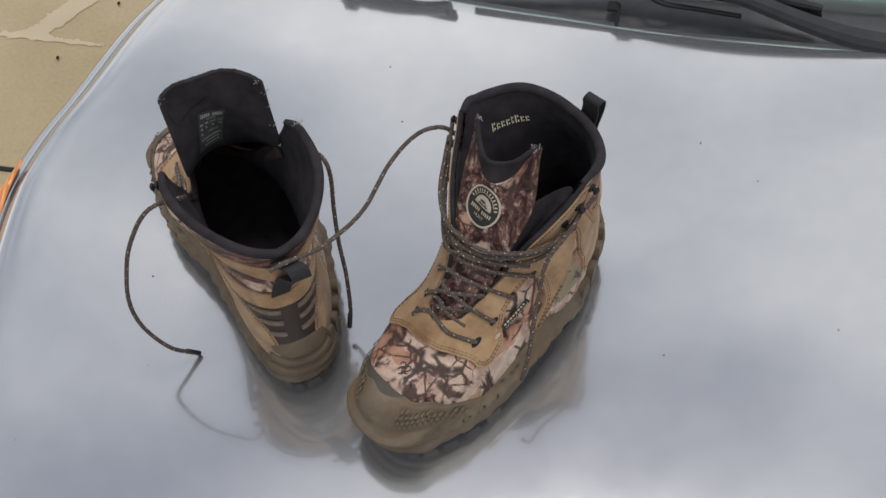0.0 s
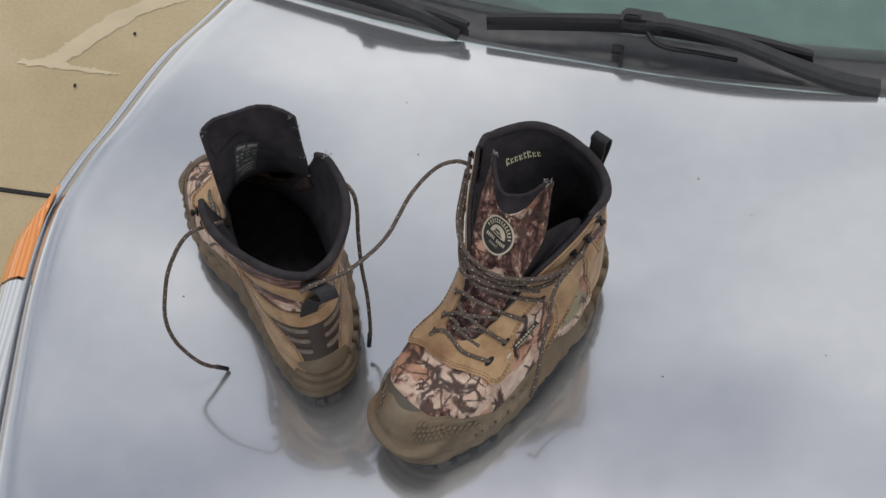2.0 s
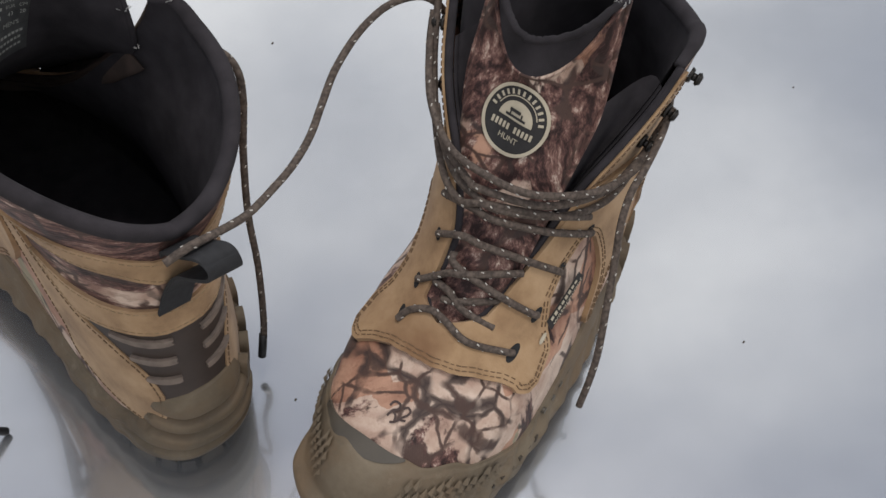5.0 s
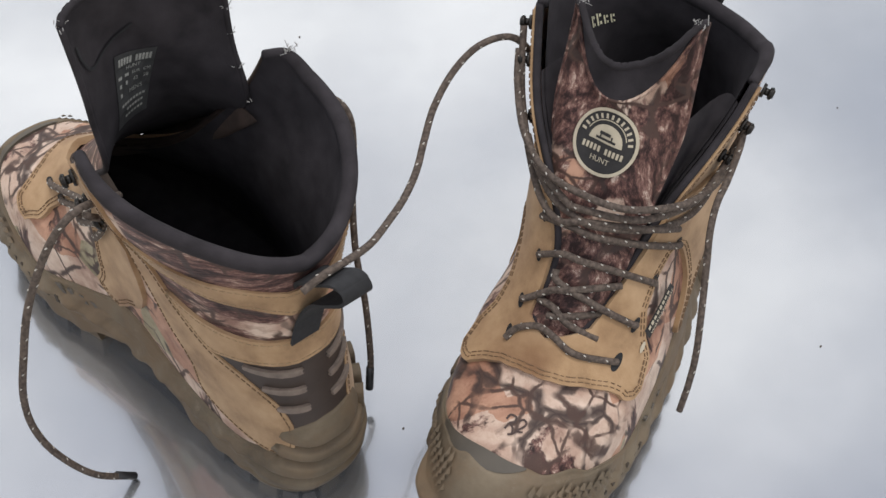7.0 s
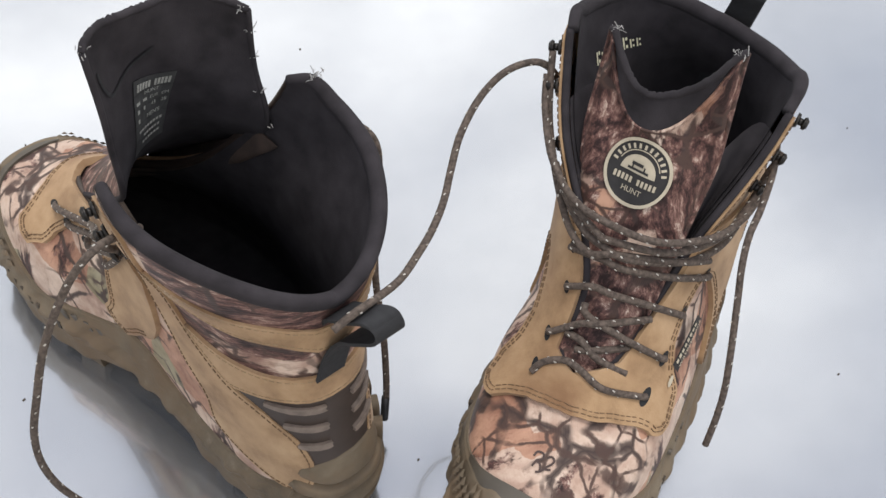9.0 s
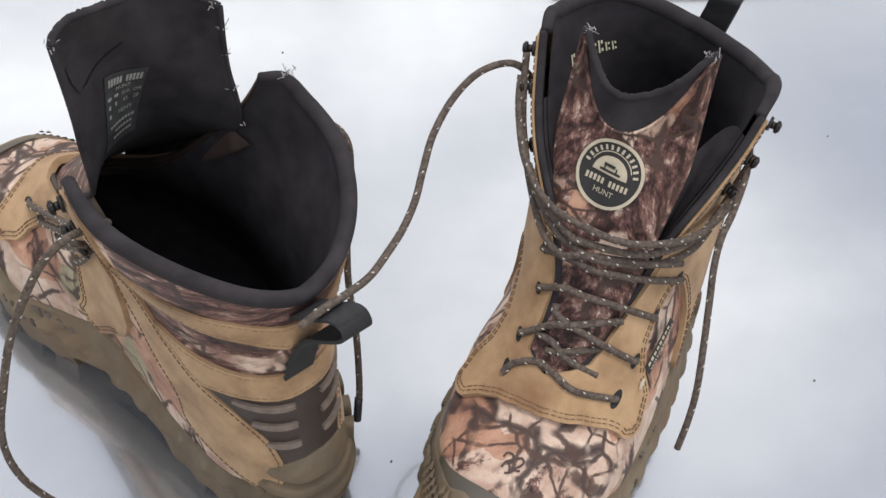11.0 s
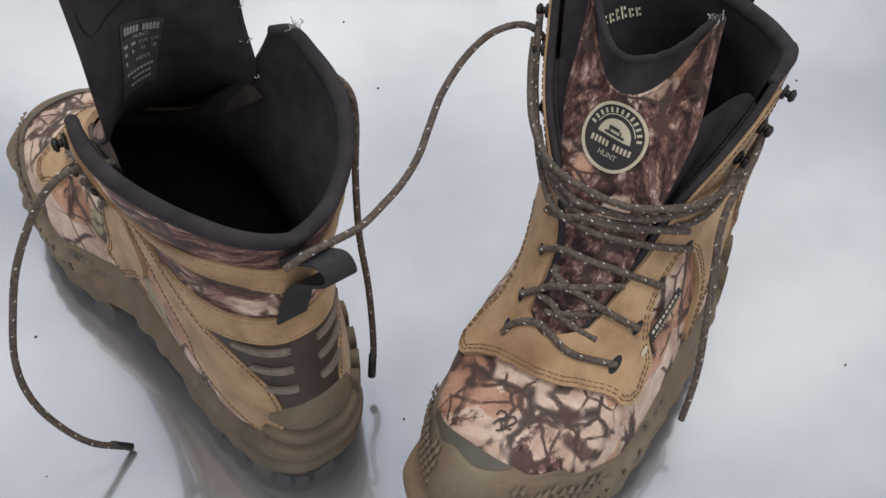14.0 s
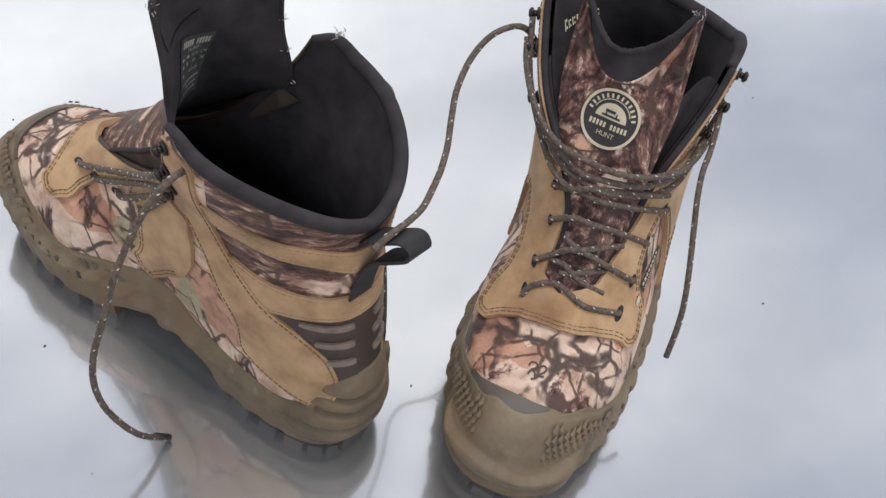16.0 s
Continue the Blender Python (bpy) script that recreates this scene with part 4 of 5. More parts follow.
for a, z in ((88, 0.192), (98, 0.176), (107, 0.162), (-109, 0.205), (-115, 0.19), (-122, 0.168)):
    hook(right_boot, right_skin, a, z, 0.0035)
for a, z in ((118, 0.2), (121, 0.18), (123, 0.163), (-108, 0.216), (-107, 0.192), (-104, 0.17), (-106, 0.156)):
    hook(left_boot, left_skin, a, z, 0.0036)


# ---- laces ----
def on_boot(boot, skin, path, off=0.004):
    return [tuple(boot.matrix_world @ Vector(skin(np.array([a]), np.array([z]), off)[0])) for a, z in path]


bpy.context.view_layer.update()
long_lace = new("boot_lace")
tagged(long_lace, "brown flecked boot lace threaded through the laced boot", "boot lace")


def flecks(points, parent, radius=0.00185):
    """Pale tracer threads woven into a cord."""
    p = spline(points, 16)
    seg = np.linalg.norm(np.diff(p, axis=0), axis=1)
    s = np.r_[0, np.cumsum(seg)]
    verts, faces = [], []
    for k, d in enumerate(np.arange(0.003, s[-1] - 0.002, 0.0042)):
        q = np.array([np.interp(d, s, p[:, c]) for c in range(3)])
        t = np.array([np.interp(d + 0.0006, s, p[:, c]) for c in range(3)]) - q
        t /= np.linalg.norm(t) + 1e-12
        u = np.cross(t, (0.31, 0.22, 0.92))
        u /= np.linalg.norm(u)
        w = np.cross(t, u)
        a = k * 2.2
        n, e = math.cos(a) * u + math.sin(a) * w, -math.sin(a) * u + math.cos(a) * w
        i = len(verts)
        for x, y in ((-0.0006, -0.00032), (0.0006, -0.00032), (0.0006, 0.00032), (-0.0006, 0.00032)):
            verts.append(q + n * (radius + 0.0002) + t * x + e * (y + x * 0.4))
            verts.append(q + n * (radius - 0.0006) + t * x + e * (y + x * 0.4))
        faces += [(i, i + 2, i + 4, i + 6)] + [(i + 2 * j, i + 2 * j + 1, i + (2 * j + 3) % 8, i + (2 * j + 2) % 8) for j in range(4)]
    sheet("tracer", verts, faces, TRACER, parent, smooth=False)["kind"] = "stuff"


TRACER = simple("pale_tracer", (0.5, 0.47, 0.42), 0.7, 0, 0.2, 300, 0)


def lace_part(points, radius=0.00185):
    v, f = tube_mesh(spline(points, 8), radius, 10)
    ob = sheet("strand", v, f, LACE, long_lace)
    flecks(points, ob, radius)
    return ob


def RB(path, off=0.004):
    return on_boot(right_boot, right_skin, [(a, z - 0.004 * (1 - float(smooth(0.1, 0.125, z)))) for a, z in path], off)


for off, path in (
    (0.0035, [(-152, 0.101), (-157, 0.106), (-170, 0.111), (176, 0.111), (162, 0.106), (148, 0.1), (144, 0.098)]),
    (0.002, [(-164, 0.117), (-178, 0.118), (168, 0.114), (154, 0.108)]),
    (0.001, [(-174, 0.115), (171, 0.116), (151, 0.114)]),
    (0.0035, [(-152, 0.112), (-157, 0.1145), (-174, 0.123), (172, 0.125), (150, 0.123)]),
    (0.004, [(-173, 0.131), (-177, 0.127), (159, 0.119), (142, 0.108), (137.5, 0.1055)]),
    (0.0035, [(-155, 0.129), (-160, 0.132), (-176, 0.138), (170, 0.137), (153, 0.13), (134, 0.117), (131, 0.115)]),
    (0.0045, [(-152, 0.144), (-160, 0.147), (-178, 0.15), (167, 0.148), (147, 0.14), (124, 0.126), (120, 0.124)]),
    (0.005, [(-134, 0.168), (-146, 0.163), (-161, 0.157), (-177, 0.155), (168, 0.153), (145, 0.147), (120, 0.14), (106, 0.15), (99, 0.163), (98, 0.174), (96, 0.178)]),
    (0.0065, [(-120, 0.177), (-138, 0.171), (-156, 0.165), (-171, 0.16), (-179, 0.159), (155, 0.157), (128, 0.151), (112, 0.155), (107, 0.161)]),
    (0.008, [(-113, 0.194), (-121, 0.183), (-140, 0.174), (-158, 0.168), (-175, 0.166), (163, 0.164), (140, 0.16), (116, 0.153), (100, 0.158)]),
    (0.006, [(-112, 0.205), (-116, 0.19), (-122, 0.176), (-138, 0.163), (-152, 0.152), (-168, 0.15), (176, 0.154), (150, 0.15), (128, 0.138)]),
):
    lace_part(RB(path, off))
HANG = [(0.196, 0.066, 0.18), (0.192, 0.055, 0.168), (0.179, 0.038, 0.161), (0.169, 0.027, 0.156), (0.163, 0.017, 0.147), (0.16, 0.007, 0.132), (0.155, -0.008, 0.112), (0.152, -0.018, 0.093), (0.149, -0.024, 0.076), (0.145, -0.029, 0.058)]
lace_part(HANG)
lace_part([(0.1, 0.122, 0.176), (0.097, 0.123, 0.189), (0.086, 0.124, 0.199), (0.07, 0.123, 0.197), (0.055, 0.116, 0.189), (0.041, 0.101, 0.181), (0.032, 0.085, 0.175), (0.024, 0.069, 0.171), (0.014, 0.053, 0.171), (0.003, 0.038, 0.174), (-0.009, 0.023, 0.178), (-0.022, 0.011, 0.184), (-0.034, 0.003, 0.187), (-0.045, -0.002, 0.184)])
second_lace = new("boot_lace")
tagged(second_lace, "brown flecked boot lace hanging loose from the open boot", "boot lace")
for points in (
    [(-0.116, 0.062, 0.196), (-0.125, 0.047, 0.21), (-0.135, 0.037, 0.215), (-0.148, 0.034, 0.2), (-0.163, 0.029, 0.17), (-0.173, 0.026, 0.136), (-0.18, 0.027, 0.105), (-0.181, 0.026, 0.079), (-0.175, 0.024, 0.055), (-0.161, 0.024, 0.028), (-0.144, 0.033, 0.0035)],
    [(-0.024, 0.103, 0.192), (-0.014, 0.098, 0.202), (-0.006, 0.089, 0.2), (-0.004, 0.085, 0.184), (-0.006, 0.082, 0.15), (-0.0065, 0.0765, 0.11), (-0.004, 0.0675, 0.075), (-0.004, 0.057, 0.038), (-0.0065, 0.05, 0.018)],
):
    v, f = tube_mesh(spline(points, 8), 0.00185, 10)
    flecks(points, sheet("strand", v, f, LACE, second_lace))
    p = np.array(points)
    d = (p[-1] - p[-2]) / np.linalg.norm(p[-1] - p[-2])
    v, f = tube_mesh([p[-1] - d * 0.014, p[-1] - d * 0.007, p[-1] + d * 0.001], 0.0023, 10)
    sheet("aglet", v, f, BLACK_PLASTIC, second_lace, "dark lace tip")
for path in ([(-143, 0.099, 0.002), (-139, 0.103, 0.005), (-124, 0.14, 0.009), (-110, 0.186, 0.008), (-107, 0.189, 0.004)], [(-133, 0.104, 0.002), (-130, 0.107, 0.005), (-118, 0.142, 0.008), (-107, 0.178, 0.008), (-104, 0.174, 0.004)], [(-123, 0.11, 0.002), (-119, 0.114, 0.005), (-112, 0.14, 0.007), (-106, 0.166, 0.008), (-104, 0.172, 0.006)], [(-112, 0.118, 0.002), (-110, 0.121, 0.005), (-107, 0.14, 0.006), (-105, 0.158, 0.006)]):
    pts = [tuple(left_boot.matrix_world @ Vector(left_skin(np.array([a]), np.array([z]), o)[0])) for a, z, o in path]
    v, f = tube_mesh(spline(pts, 8), 0.00185, 10)
    flecks(pts, sheet("strand", v, f, LACE, second_lace))

# ---- wipers ----
def bar_along(name, path, width, height, material, parent=None, label="", taper=None):
    """A bar of flat section along a path."""
    p = np.array(path, float)
    tan = np.gradient(p, axis=0)
    tan /= np.linalg.norm(tan, axis=1)[:, None]
    side = np.cross(tan, [0, 0, 1])
    side /= np.linalg.norm(side, axis=1)[:, None]
    up = np.cross(side, tan)
    t = np.ones(len(p)) if taper is None else np.asarray(taper, float)
    prof = [(-0.5, -0.5), (0.5, -0.5), (0.5, 0.1), (0.3, 0.5), (-0.3, 0.5), (-0.5, 0.1)]
    v = []
    for k in range(len(p)):
        for a, b in prof:
            v.append(p[k] + side[k] * a * width * t[k] + up[k] * b * height * t[k])
    f = grid_faces(len(p), 6, True) + [(5, 4, 3, 2, 1, 0), tuple((len(p) - 1) * 6 + k for k in range(6))]
    return sheet(name, v, f, material, parent, label, smooth=False)


def wiper(blade, arm, joint):
    w = tagged(new("windscreen_wiper"), "black windscreen wiper resting on the glass above the cowl", "wiper", "windscreen wipers")
    w.location = (0, 0.02, 0)
    path = spline(blade, 6)
    tp = 1 - 0.45 * np.abs(np.linspace(-1, 1, len(path))) ** 3
    bar_along("blade", path, 0.014, 0.012, WIPER_RUBBER, w, "rubber wiper blade", tp)
    low = path + np.array((0, -0.004, -0.009))
    bar_along("squeegee", low, 0.003, 0.01, WIPER_RUBBER, w)
    ap = spline(arm, 6)
    bar_along("arm", ap, 0.02, 0.012, BLACK_PLASTIC, w, "black wiper arm", np.linspace(0.6, 1.25, len(ap)))
    bm = bmesh.new()
    d = np.array(blade[-1]) - np.array(blade[0])
    turn = pose(0, 0, 0, 0, 0, math.degrees(math.atan2(d[1], d[0])))
    box_mesh(bm, (0.052, 0.024, 0.018), Matrix.Translation(joint) @ turn, 0.004)
    box_mesh(bm, (0.018, 0.014, 0.008), Matrix.Translation((joint[0] - 0.012, joint[1], joint[2] + 0.011)) @ turn, 0.002)
    part("coupling", bm, BLACK_PLASTIC, w, "blade coupling", smooth=False)
    return w


near_wiper = wiper([(0.105, 0.496, 0.002), (0.195, 0.486, 0.008), (0.286, 0.474, 0.012), (0.385, 0.448, 0.013), (0.474, 0.417, 0.012)],
                   [(0.29, 0.466, 0.02), (0.325, 0.455, 0.024), (0.39, 0.431, 0.02), (0.45, 0.407, 0.008), (0.5, 0.392, -0.003), (0.545, 0.384, -0.01)], (0.286, 0.472, 0.016))
v, f = tube_mesh(spline([(0.291, 0.461, 0.01), (0.298, 0.449, 0.005), (0.315, 0.444, -0.001), (0.349, 0.445, -0.01), (0.395, 0.436, -0.014)], 6), 0.003, 8)
sheet("washer_hose", v, f, WIPER_RUBBER, near_wiper, "thin washer hose")
wiper([(0.083, 0.483, 0.004), (0.04, 0.505, 0.003), (-0.01, 0.529, 0.001), (-0.1, 0.573, -0.004), (-0.2, 0.623, -0.01)],
      [(-0.07, 0.560, 0.006), (-0.035, 0.539, 0.008), (-0.002, 0.520, 0.007), (0.035, 0.504, 0.001), (0.075, 0.488, -0.009)], (-0.03, 0.539, 0.006))
bm = bmesh.new()
box_mesh(bm, (0.004, 0.041, 0.01), pose(0.262, 0.466, -0.022, 0, 0, -10), 0.001)
box_mesh(bm, (0.012, 0.015, 0.004), pose(0.258, 0.48, -0.017, 0, 0, -10), 0.001)
tagged(part("cowl_clip", bm, GAP, smooth=False), "small black clip on the cowl seam", "clip")

# ---- headlamp at the hood's edge ----
def lamp_glass(name, color, rough):
    m, n, l, b = shader(name, rough, 0, color)
    b.inputs["Coat Weight"].default_value = 1.0
    o = place(n)
    w = tex(n, l, "ShaderNodeTexWave", 60.0, 0.0, o)
    l.new(ramp(n, l, w.outputs["Fac"], [(0.2, tuple(c * 0.75 for c in color)), (0.8, color)]), b.inputs["Base Color"])
    bump(n, l, b, w.outputs["Fac"], 0.3, 0.001)
    return m


AMBER = lamp_glass("amber_lens", (0.85, 0.3, 0.06), 0.25)
CLEAR = lamp_glass("clear_lens", (0.62, 0.64, 0.65), 0.15)
headlamp = tagged(new("headlamp"), "car headlamp with an amber turn signal beside the hood", "headlamp")
for name, y0, y1, mat, lab in (("turn_signal", 0.156, 0.274, AMBER, "amber turn signal lens"), ("lens", -0.18, 0.152, CLEAR, "clear headlamp lens")):
    yy = np.linspace(y0, y1, 24)
    rows = []
    for g, (dx, dz) in enumerate(((-0.006, -0.02), (-0.012, -0.016), (-0.022, -0.019), (-0.034, -0.028), (-0.046, -0.045), (-0.054, -0.075), (-0.058, -0.13))):
        fade = 1 - smooth(0.2, 0.278, yy) * 0.78 if name == "turn_signal" else np.ones(24)
        rows.append([(float(edge_x(y)) + dx * k - 0.001, y, float(hood_z(edge_x(y), y)) + dz * (0.3 + 0.7 * k) + 0.003) for y, k in zip(yy, fade)])
    sheet(name, [p for r in rows for p in r], grid_faces(len(rows), 24), mat, headlamp, lab)

# ---- driveway marks ----
STAIN = simple("pale_concrete", (0.53, 0.44, 0.3), 0.9, 0, 0.1, 9, 0.4, 150, 0.002)


def stain(points, label):
    p = spline(points, 10, True)
    rng = np.random.default_rng(3)
    p = p + rng.normal(0, 0.003, p.shape)
    c = p.mean(0)
    v2, _, fs, *_ = cdt([Vector(q) for q in p], [(i, (i + 1) % len(p)) for i in range(len(p))], [], 1, 1e-6)
    return tagged(sheet("concrete_stain", [(q[0], q[1], GZ + 0.0015) for q in v2], fs, STAIN, smooth=False), label, "stain", kind="structure")


stain([(-0.959, 1.367), (-0.893, 1.387), (-0.846, 1.44), (-0.781, 1.513), (-0.711, 1.563), (-0.62, 1.62), (-0.53, 1.64), (-0.605, 1.566), (-0.685, 1.526), (-0.758, 1.46), (-0.822, 1.389), (-0.845, 1.368), (-0.802, 1.35), (-0.728, 1.331), (-0.734, 1.324), (-0.852, 1.347)], "pale forked stain on the driveway concrete")
bm = bmesh.new()
box_mesh(bm, (9.0, 0.009, 0.006), pose(-2.833, 1.336, GZ + 0.0015, 0, 0, -9.9))
tagged(part("expansion_joint", bm, GAP, smooth=False), "dark joint line between driveway slabs", "joint", kind="structure")
box = bmesh.new()
rng = random.Random(8)
for x, y in ((-0.705, 1.45), (-0.81, 1.29)):
    bmesh.ops.create_icosphere(box, subdivisions=1, radius=0.004, matrix=pose(x, y, GZ + 0.006) @ Matrix.Diagonal((1, 1.4, 0.6, 1)))
tagged(part("pebble", box, GAP), "small dark grit lying on the driveway", "grit", kind="stuff")


# ---- tree mirrored in the paint and the glass ----
def tree(x, y, height, spread):
    t = tagged(new("tree"), "leafy broad tree rising beside the driveway", "tree")
    t.location = (x, y, GZ)
    rng = random.Random(11)
    bark = simple("bark", (0.09, 0.07, 0.05), 0.9, 0, 0.35, 12, 0.6, 60, 0.01)
    v, f = tube_mesh(spline([(0, 0, 0), (0.05, 0.02, height * 0.25), (-0.06, 0.05, height * 0.5), (0.03, 0, height * 0.8)], 8), np.linspace(0.24, 0.07, 25), 12)
    sheet("trunk", v, f, bark, t)
    ends = []
    for k in range(22):
        a, h = rng.uniform(0, 6.28), rng.uniform(0.45, 0.86) * height
        r = spread * rng.uniform(0.55, 1.0) * (1 - 0.45 * max(0, h / height - 0.6) / 0.4)
        tip = (r * math.cos(a), r * math.sin(a), h + rng.uniform(0.2, 1.0))
        mid = (tip[0] * 0.45, tip[1] * 0.45, h + rng.uniform(0.0, 0.3))
        path = spline([(0, 0, h - 0.5), mid, tip], 6)
        v, f = tube_mesh(path, np.linspace(0.06, 0.012, len(path)), 6)
        sheet("limb", v, f, bark, t)
        ends += [path[int(q)] for q in np.linspace(len(path) * 0.35, len(path) - 1, 6)]
    leafm = simple("leaf", (0.05, 0.085, 0.028), 0.6, 0, 0.4, 3, 0)
    v, f = [], []
    for e in ends:
        for _ in range(150):
            c = Vector(e) + Vector((rng.gauss(0, 0.3), rng.gauss(0, 0.3), rng.gauss(0, 0.24)))
            u = Vector((rng.uniform(-1, 1), rng.uniform(-1, 1), rng.uniform(-0.6, 0.6))).normalized()
            w = u.cross(Vector((rng.uniform(-1, 1), rng.uniform(-1, 1), rng.uniform(-1, 1)))).normalized()
            s = rng.uniform(0.06, 0.12)
            k = len(v)
            v += [c - u * s, c + w * s * 0.45, c + u * s, c - w * s * 0.45]
            f.append((k, k + 1, k + 2, k + 3))
    me = bpy.data.meshes.new("crown")
    me.from_pydata([tuple(q) for q in v], [], f)
    me.materials.append(leafm)
    crown = new("crown", me)
    crown.parent = t
    return t


tree(13.3, 5.6, 13.0, 2.0)

# ---- small details ----
CREAM = simple("cream_print", (0.46, 0.4, 0.3), 0.7, 0, 0.1, 200, 0.1, 900)
BRIGHT = simple("bright_print", (0.72, 0.68, 0.48), 0.7, 0, 0.1, 200, 0)
PALE_PRINT = simple("pale_print", (0.36, 0.36, 0.33), 0.7, 0, 0.25, 500, 0)
BADGE = simple("badge_black", (0.022, 0.02, 0.02), 0.75, 0, 0.2, 200, 0.3, 1500, 0.0003)
LABEL = simple("label_grey", (0.05, 0.05, 0.05), 0.6, 0, 0.3, 120, 0.2, 900, 0.0002)
EMBLEM = simple("emblem_print", (0.06, 0.035, 0.03), 0.7, 0, 0.2, 200, 0)
FRAY = simple("frayed_fibre", (0.3, 0.29, 0.28), 0.9, 0, 0.4, 300, 0)
bpy.context.view_layer.update()


def child(boot, name):
    return [c for c in boot.children if c.name.split(".")[0] == name][0]


def decal(name, on, centre, right, normal, flat, material, parent, lift=0.0008, label=""):
    """Flat artwork pressed onto the surface of another mesh."""
    n = Vector(normal).normalized()
    r = (Vector(right) - n * Vector(right).dot(n)).normalized()
    up = n.cross(r)
    verts = []
    for x, y, _ in flat[0]:
        p = Vector(centre) + r * x + up * y
        hit, where, nor, _i = on.ray_cast(p + n * 0.03, -n)
        verts.append((where if hit else p) + n * lift)
    return sheet(name, verts, flat[1], material, parent, label, smooth=False)


def rings(r0, r1, steps, a0=0.0, a1=360.0, cy=0.0):
    verts, faces = [], []
    for k in range(steps):
        v, f = disc(r0 + (r1 - r0) * k / steps, r0 + (r1 - r0) * (k + 1) / steps, a0, a1, 40)
        faces += [tuple(i + len(verts) for i in q) for q in f]
        verts += [(x, y + cy, 0) for x, y, _ in v]
    return verts, faces


def ribbon(path, w):
    p = spline(path, 8)
    t = np.gradient(p, axis=0)
    t /= np.linalg.norm(t, axis=1)[:, None] + 1e-12
    s = np.stack([-t[:, 1], t[:, 0]], -1) * w / 2
    verts = []
    for a, b in zip(p - s, p + s):
        verts += [(a[0], a[1], 0), (b[0], b[1], 0)]
    return verts, [(2 * k, 2 * k + 1, 2 * k + 3, 2 * k + 2) for k in range(len(p) - 1)]


def moved(flat, dx, dy):
    return [(x + dx, y + dy, 0) for x, y, _ in flat[0]], flat[1]


# round badge on the laced boot's tongue
face = child(right_boot, "tongue_face")
C, RGT, NRM = (0.004, 0.147, 0.1805), (-1, 0, 0), (0, 0.92, 0.39)
badge = decal("badge", face, C, RGT, NRM, rings(0.0, 0.0166, 6), BADGE, face, 0.001, "round black woven badge")
decal("badge_border", face, C, RGT, NRM, rings(0.0154, 0.017, 2), CREAM, badge, 0.0016, "cream stitched border")
decal("badge_ring", face, C, RGT, NRM, rings(0.0107, 0.0112, 1, 20, 160), CREAM, badge, 0.0014)
decal("badge_dome", face, C, RGT, NRM, rings(0.0, 0.0092, 4, 0, 180, -0.0005), CREAM, badge, 0.0014, "cream half disc")
decal("badge_ground", face, C, RGT, NRM, bars([(0, 0.0012, 0.011, 0.0012), (-0.001, 0.004, 0.006, 0.0016), (0.003, 0.0026, 0.0008, 0.0024), (-0.0032, 0.0026, 0.0008, 0.0024)]), BADGE, badge, 0.0018)
decal("badge_bar", face, C, RGT, NRM, bars([(-0.0105 + k * 0.0021, -0.0042, 0.0013, 0.003) for k in range(11) if k != 5]), CREAM, badge, 0.0016)["kind"] = "stuff"
v, f = [], []
for k in range(13):
    a = radians(168 - k * 13)
    c, s2 = math.cos(a), math.sin(a)
    i = len(v)
    for r, w in ((0.0118, -0.0006), (0.0118, 0.0006), (0.0142, 0.0006), (0.0142, -0.0006)):
        v.append((r * c - w * s2, r * s2 + w * c, 0))
    f.append((i, i + 1, i + 2, i + 3))
decal("badge_bar", face, C, RGT, NRM, (v, f), CREAM, badge, 0.0016)["kind"] = "stuff"
decal("badge_word", face, C, RGT, NRM, moved(writing("HUNT", 0.0038), 0, -0.0092), CREAM, badge, 0.0016)


def lay(name, skin, a0, z0, along, flat, off, material, parent, label="", flip=1):
    """Flat artwork laid on a boot's skin; along is the reading direction in metres (angle, height)."""
    e1 = np.array(along) / np.hypot(*along)
    e2 = np.array((-e1[1], e1[0])) * flip
    p = np.array(flat[0])[:, :2]
    q = p[:, :1] * e1 + p[:, 1:2] * e2
    return sheet(name, skin(a0 + q[:, 0] / DEG, z0 + q[:, 1], off), flat[1], material, parent, label, smooth=False)


# printed word inside the collar, as plain bars
lining = child(right_boot, "lining")
x, row = -0.017, []
for w, h in ((0.0034, 0.0072), (0.003, 0.0052), (0.0034, 0.0052), (0.0034, 0.0052), (0.0022, 0.0066), (0.0038, 0.0072), (0.0034, 0.0052), (0.0034, 0.0052)):
    row += [(x + w * 0.14, h / 2, w * 0.3, h), (x + w * 0.68, h * 0.82, w * 0.36, h * 0.26), (x + w * 0.68, h * 0.2, w * 0.36, h * 0.26)]
    x += w + 0.0011
lay("printed_bar", right_skin, -60.5, 0.1755, (1.0, -0.06), bars(row), -0.0068, BRIGHT, lining, "pale printed bars")

# woven tag beside the facing
tag = lay("woven_tag", right_skin, 123, 0.0985, (-0.0114, 0.009), bars([(-0.0045, 0, 0.0045, 0.0062), (0, 0, 0.0045, 0.0062), (0.0045, 0, 0.0045, 0.0062), (-0.0069, 0, 0.0009, 0.0062), (0.0069, 0, 0.0009, 0.0062), (0.00225, 0, 0.0009, 0.0062), (-0.00225, 0, 0.0009, 0.0062)]), 0.0034, BADGE, child(right_boot, "facing"), "black woven tag with pale print", -1)
lay("tag_bar", right_skin, 123, 0.0985, (-0.0114, 0.009), bars([(-0.0058 + k * 0.0015, 0.0014, 0.001, 0.0021 if k in (1, 4, 5) else 0.0017) for k in range(8)]), 0.004, CREAM, tag, "", -1)
lay("tag_word", right_skin, 123, 0.0985, (-0.0114, 0.009), moved(writing("waterproof", 0.0028), 0, -0.0014), 0.004, CREAM, tag, "", -1)
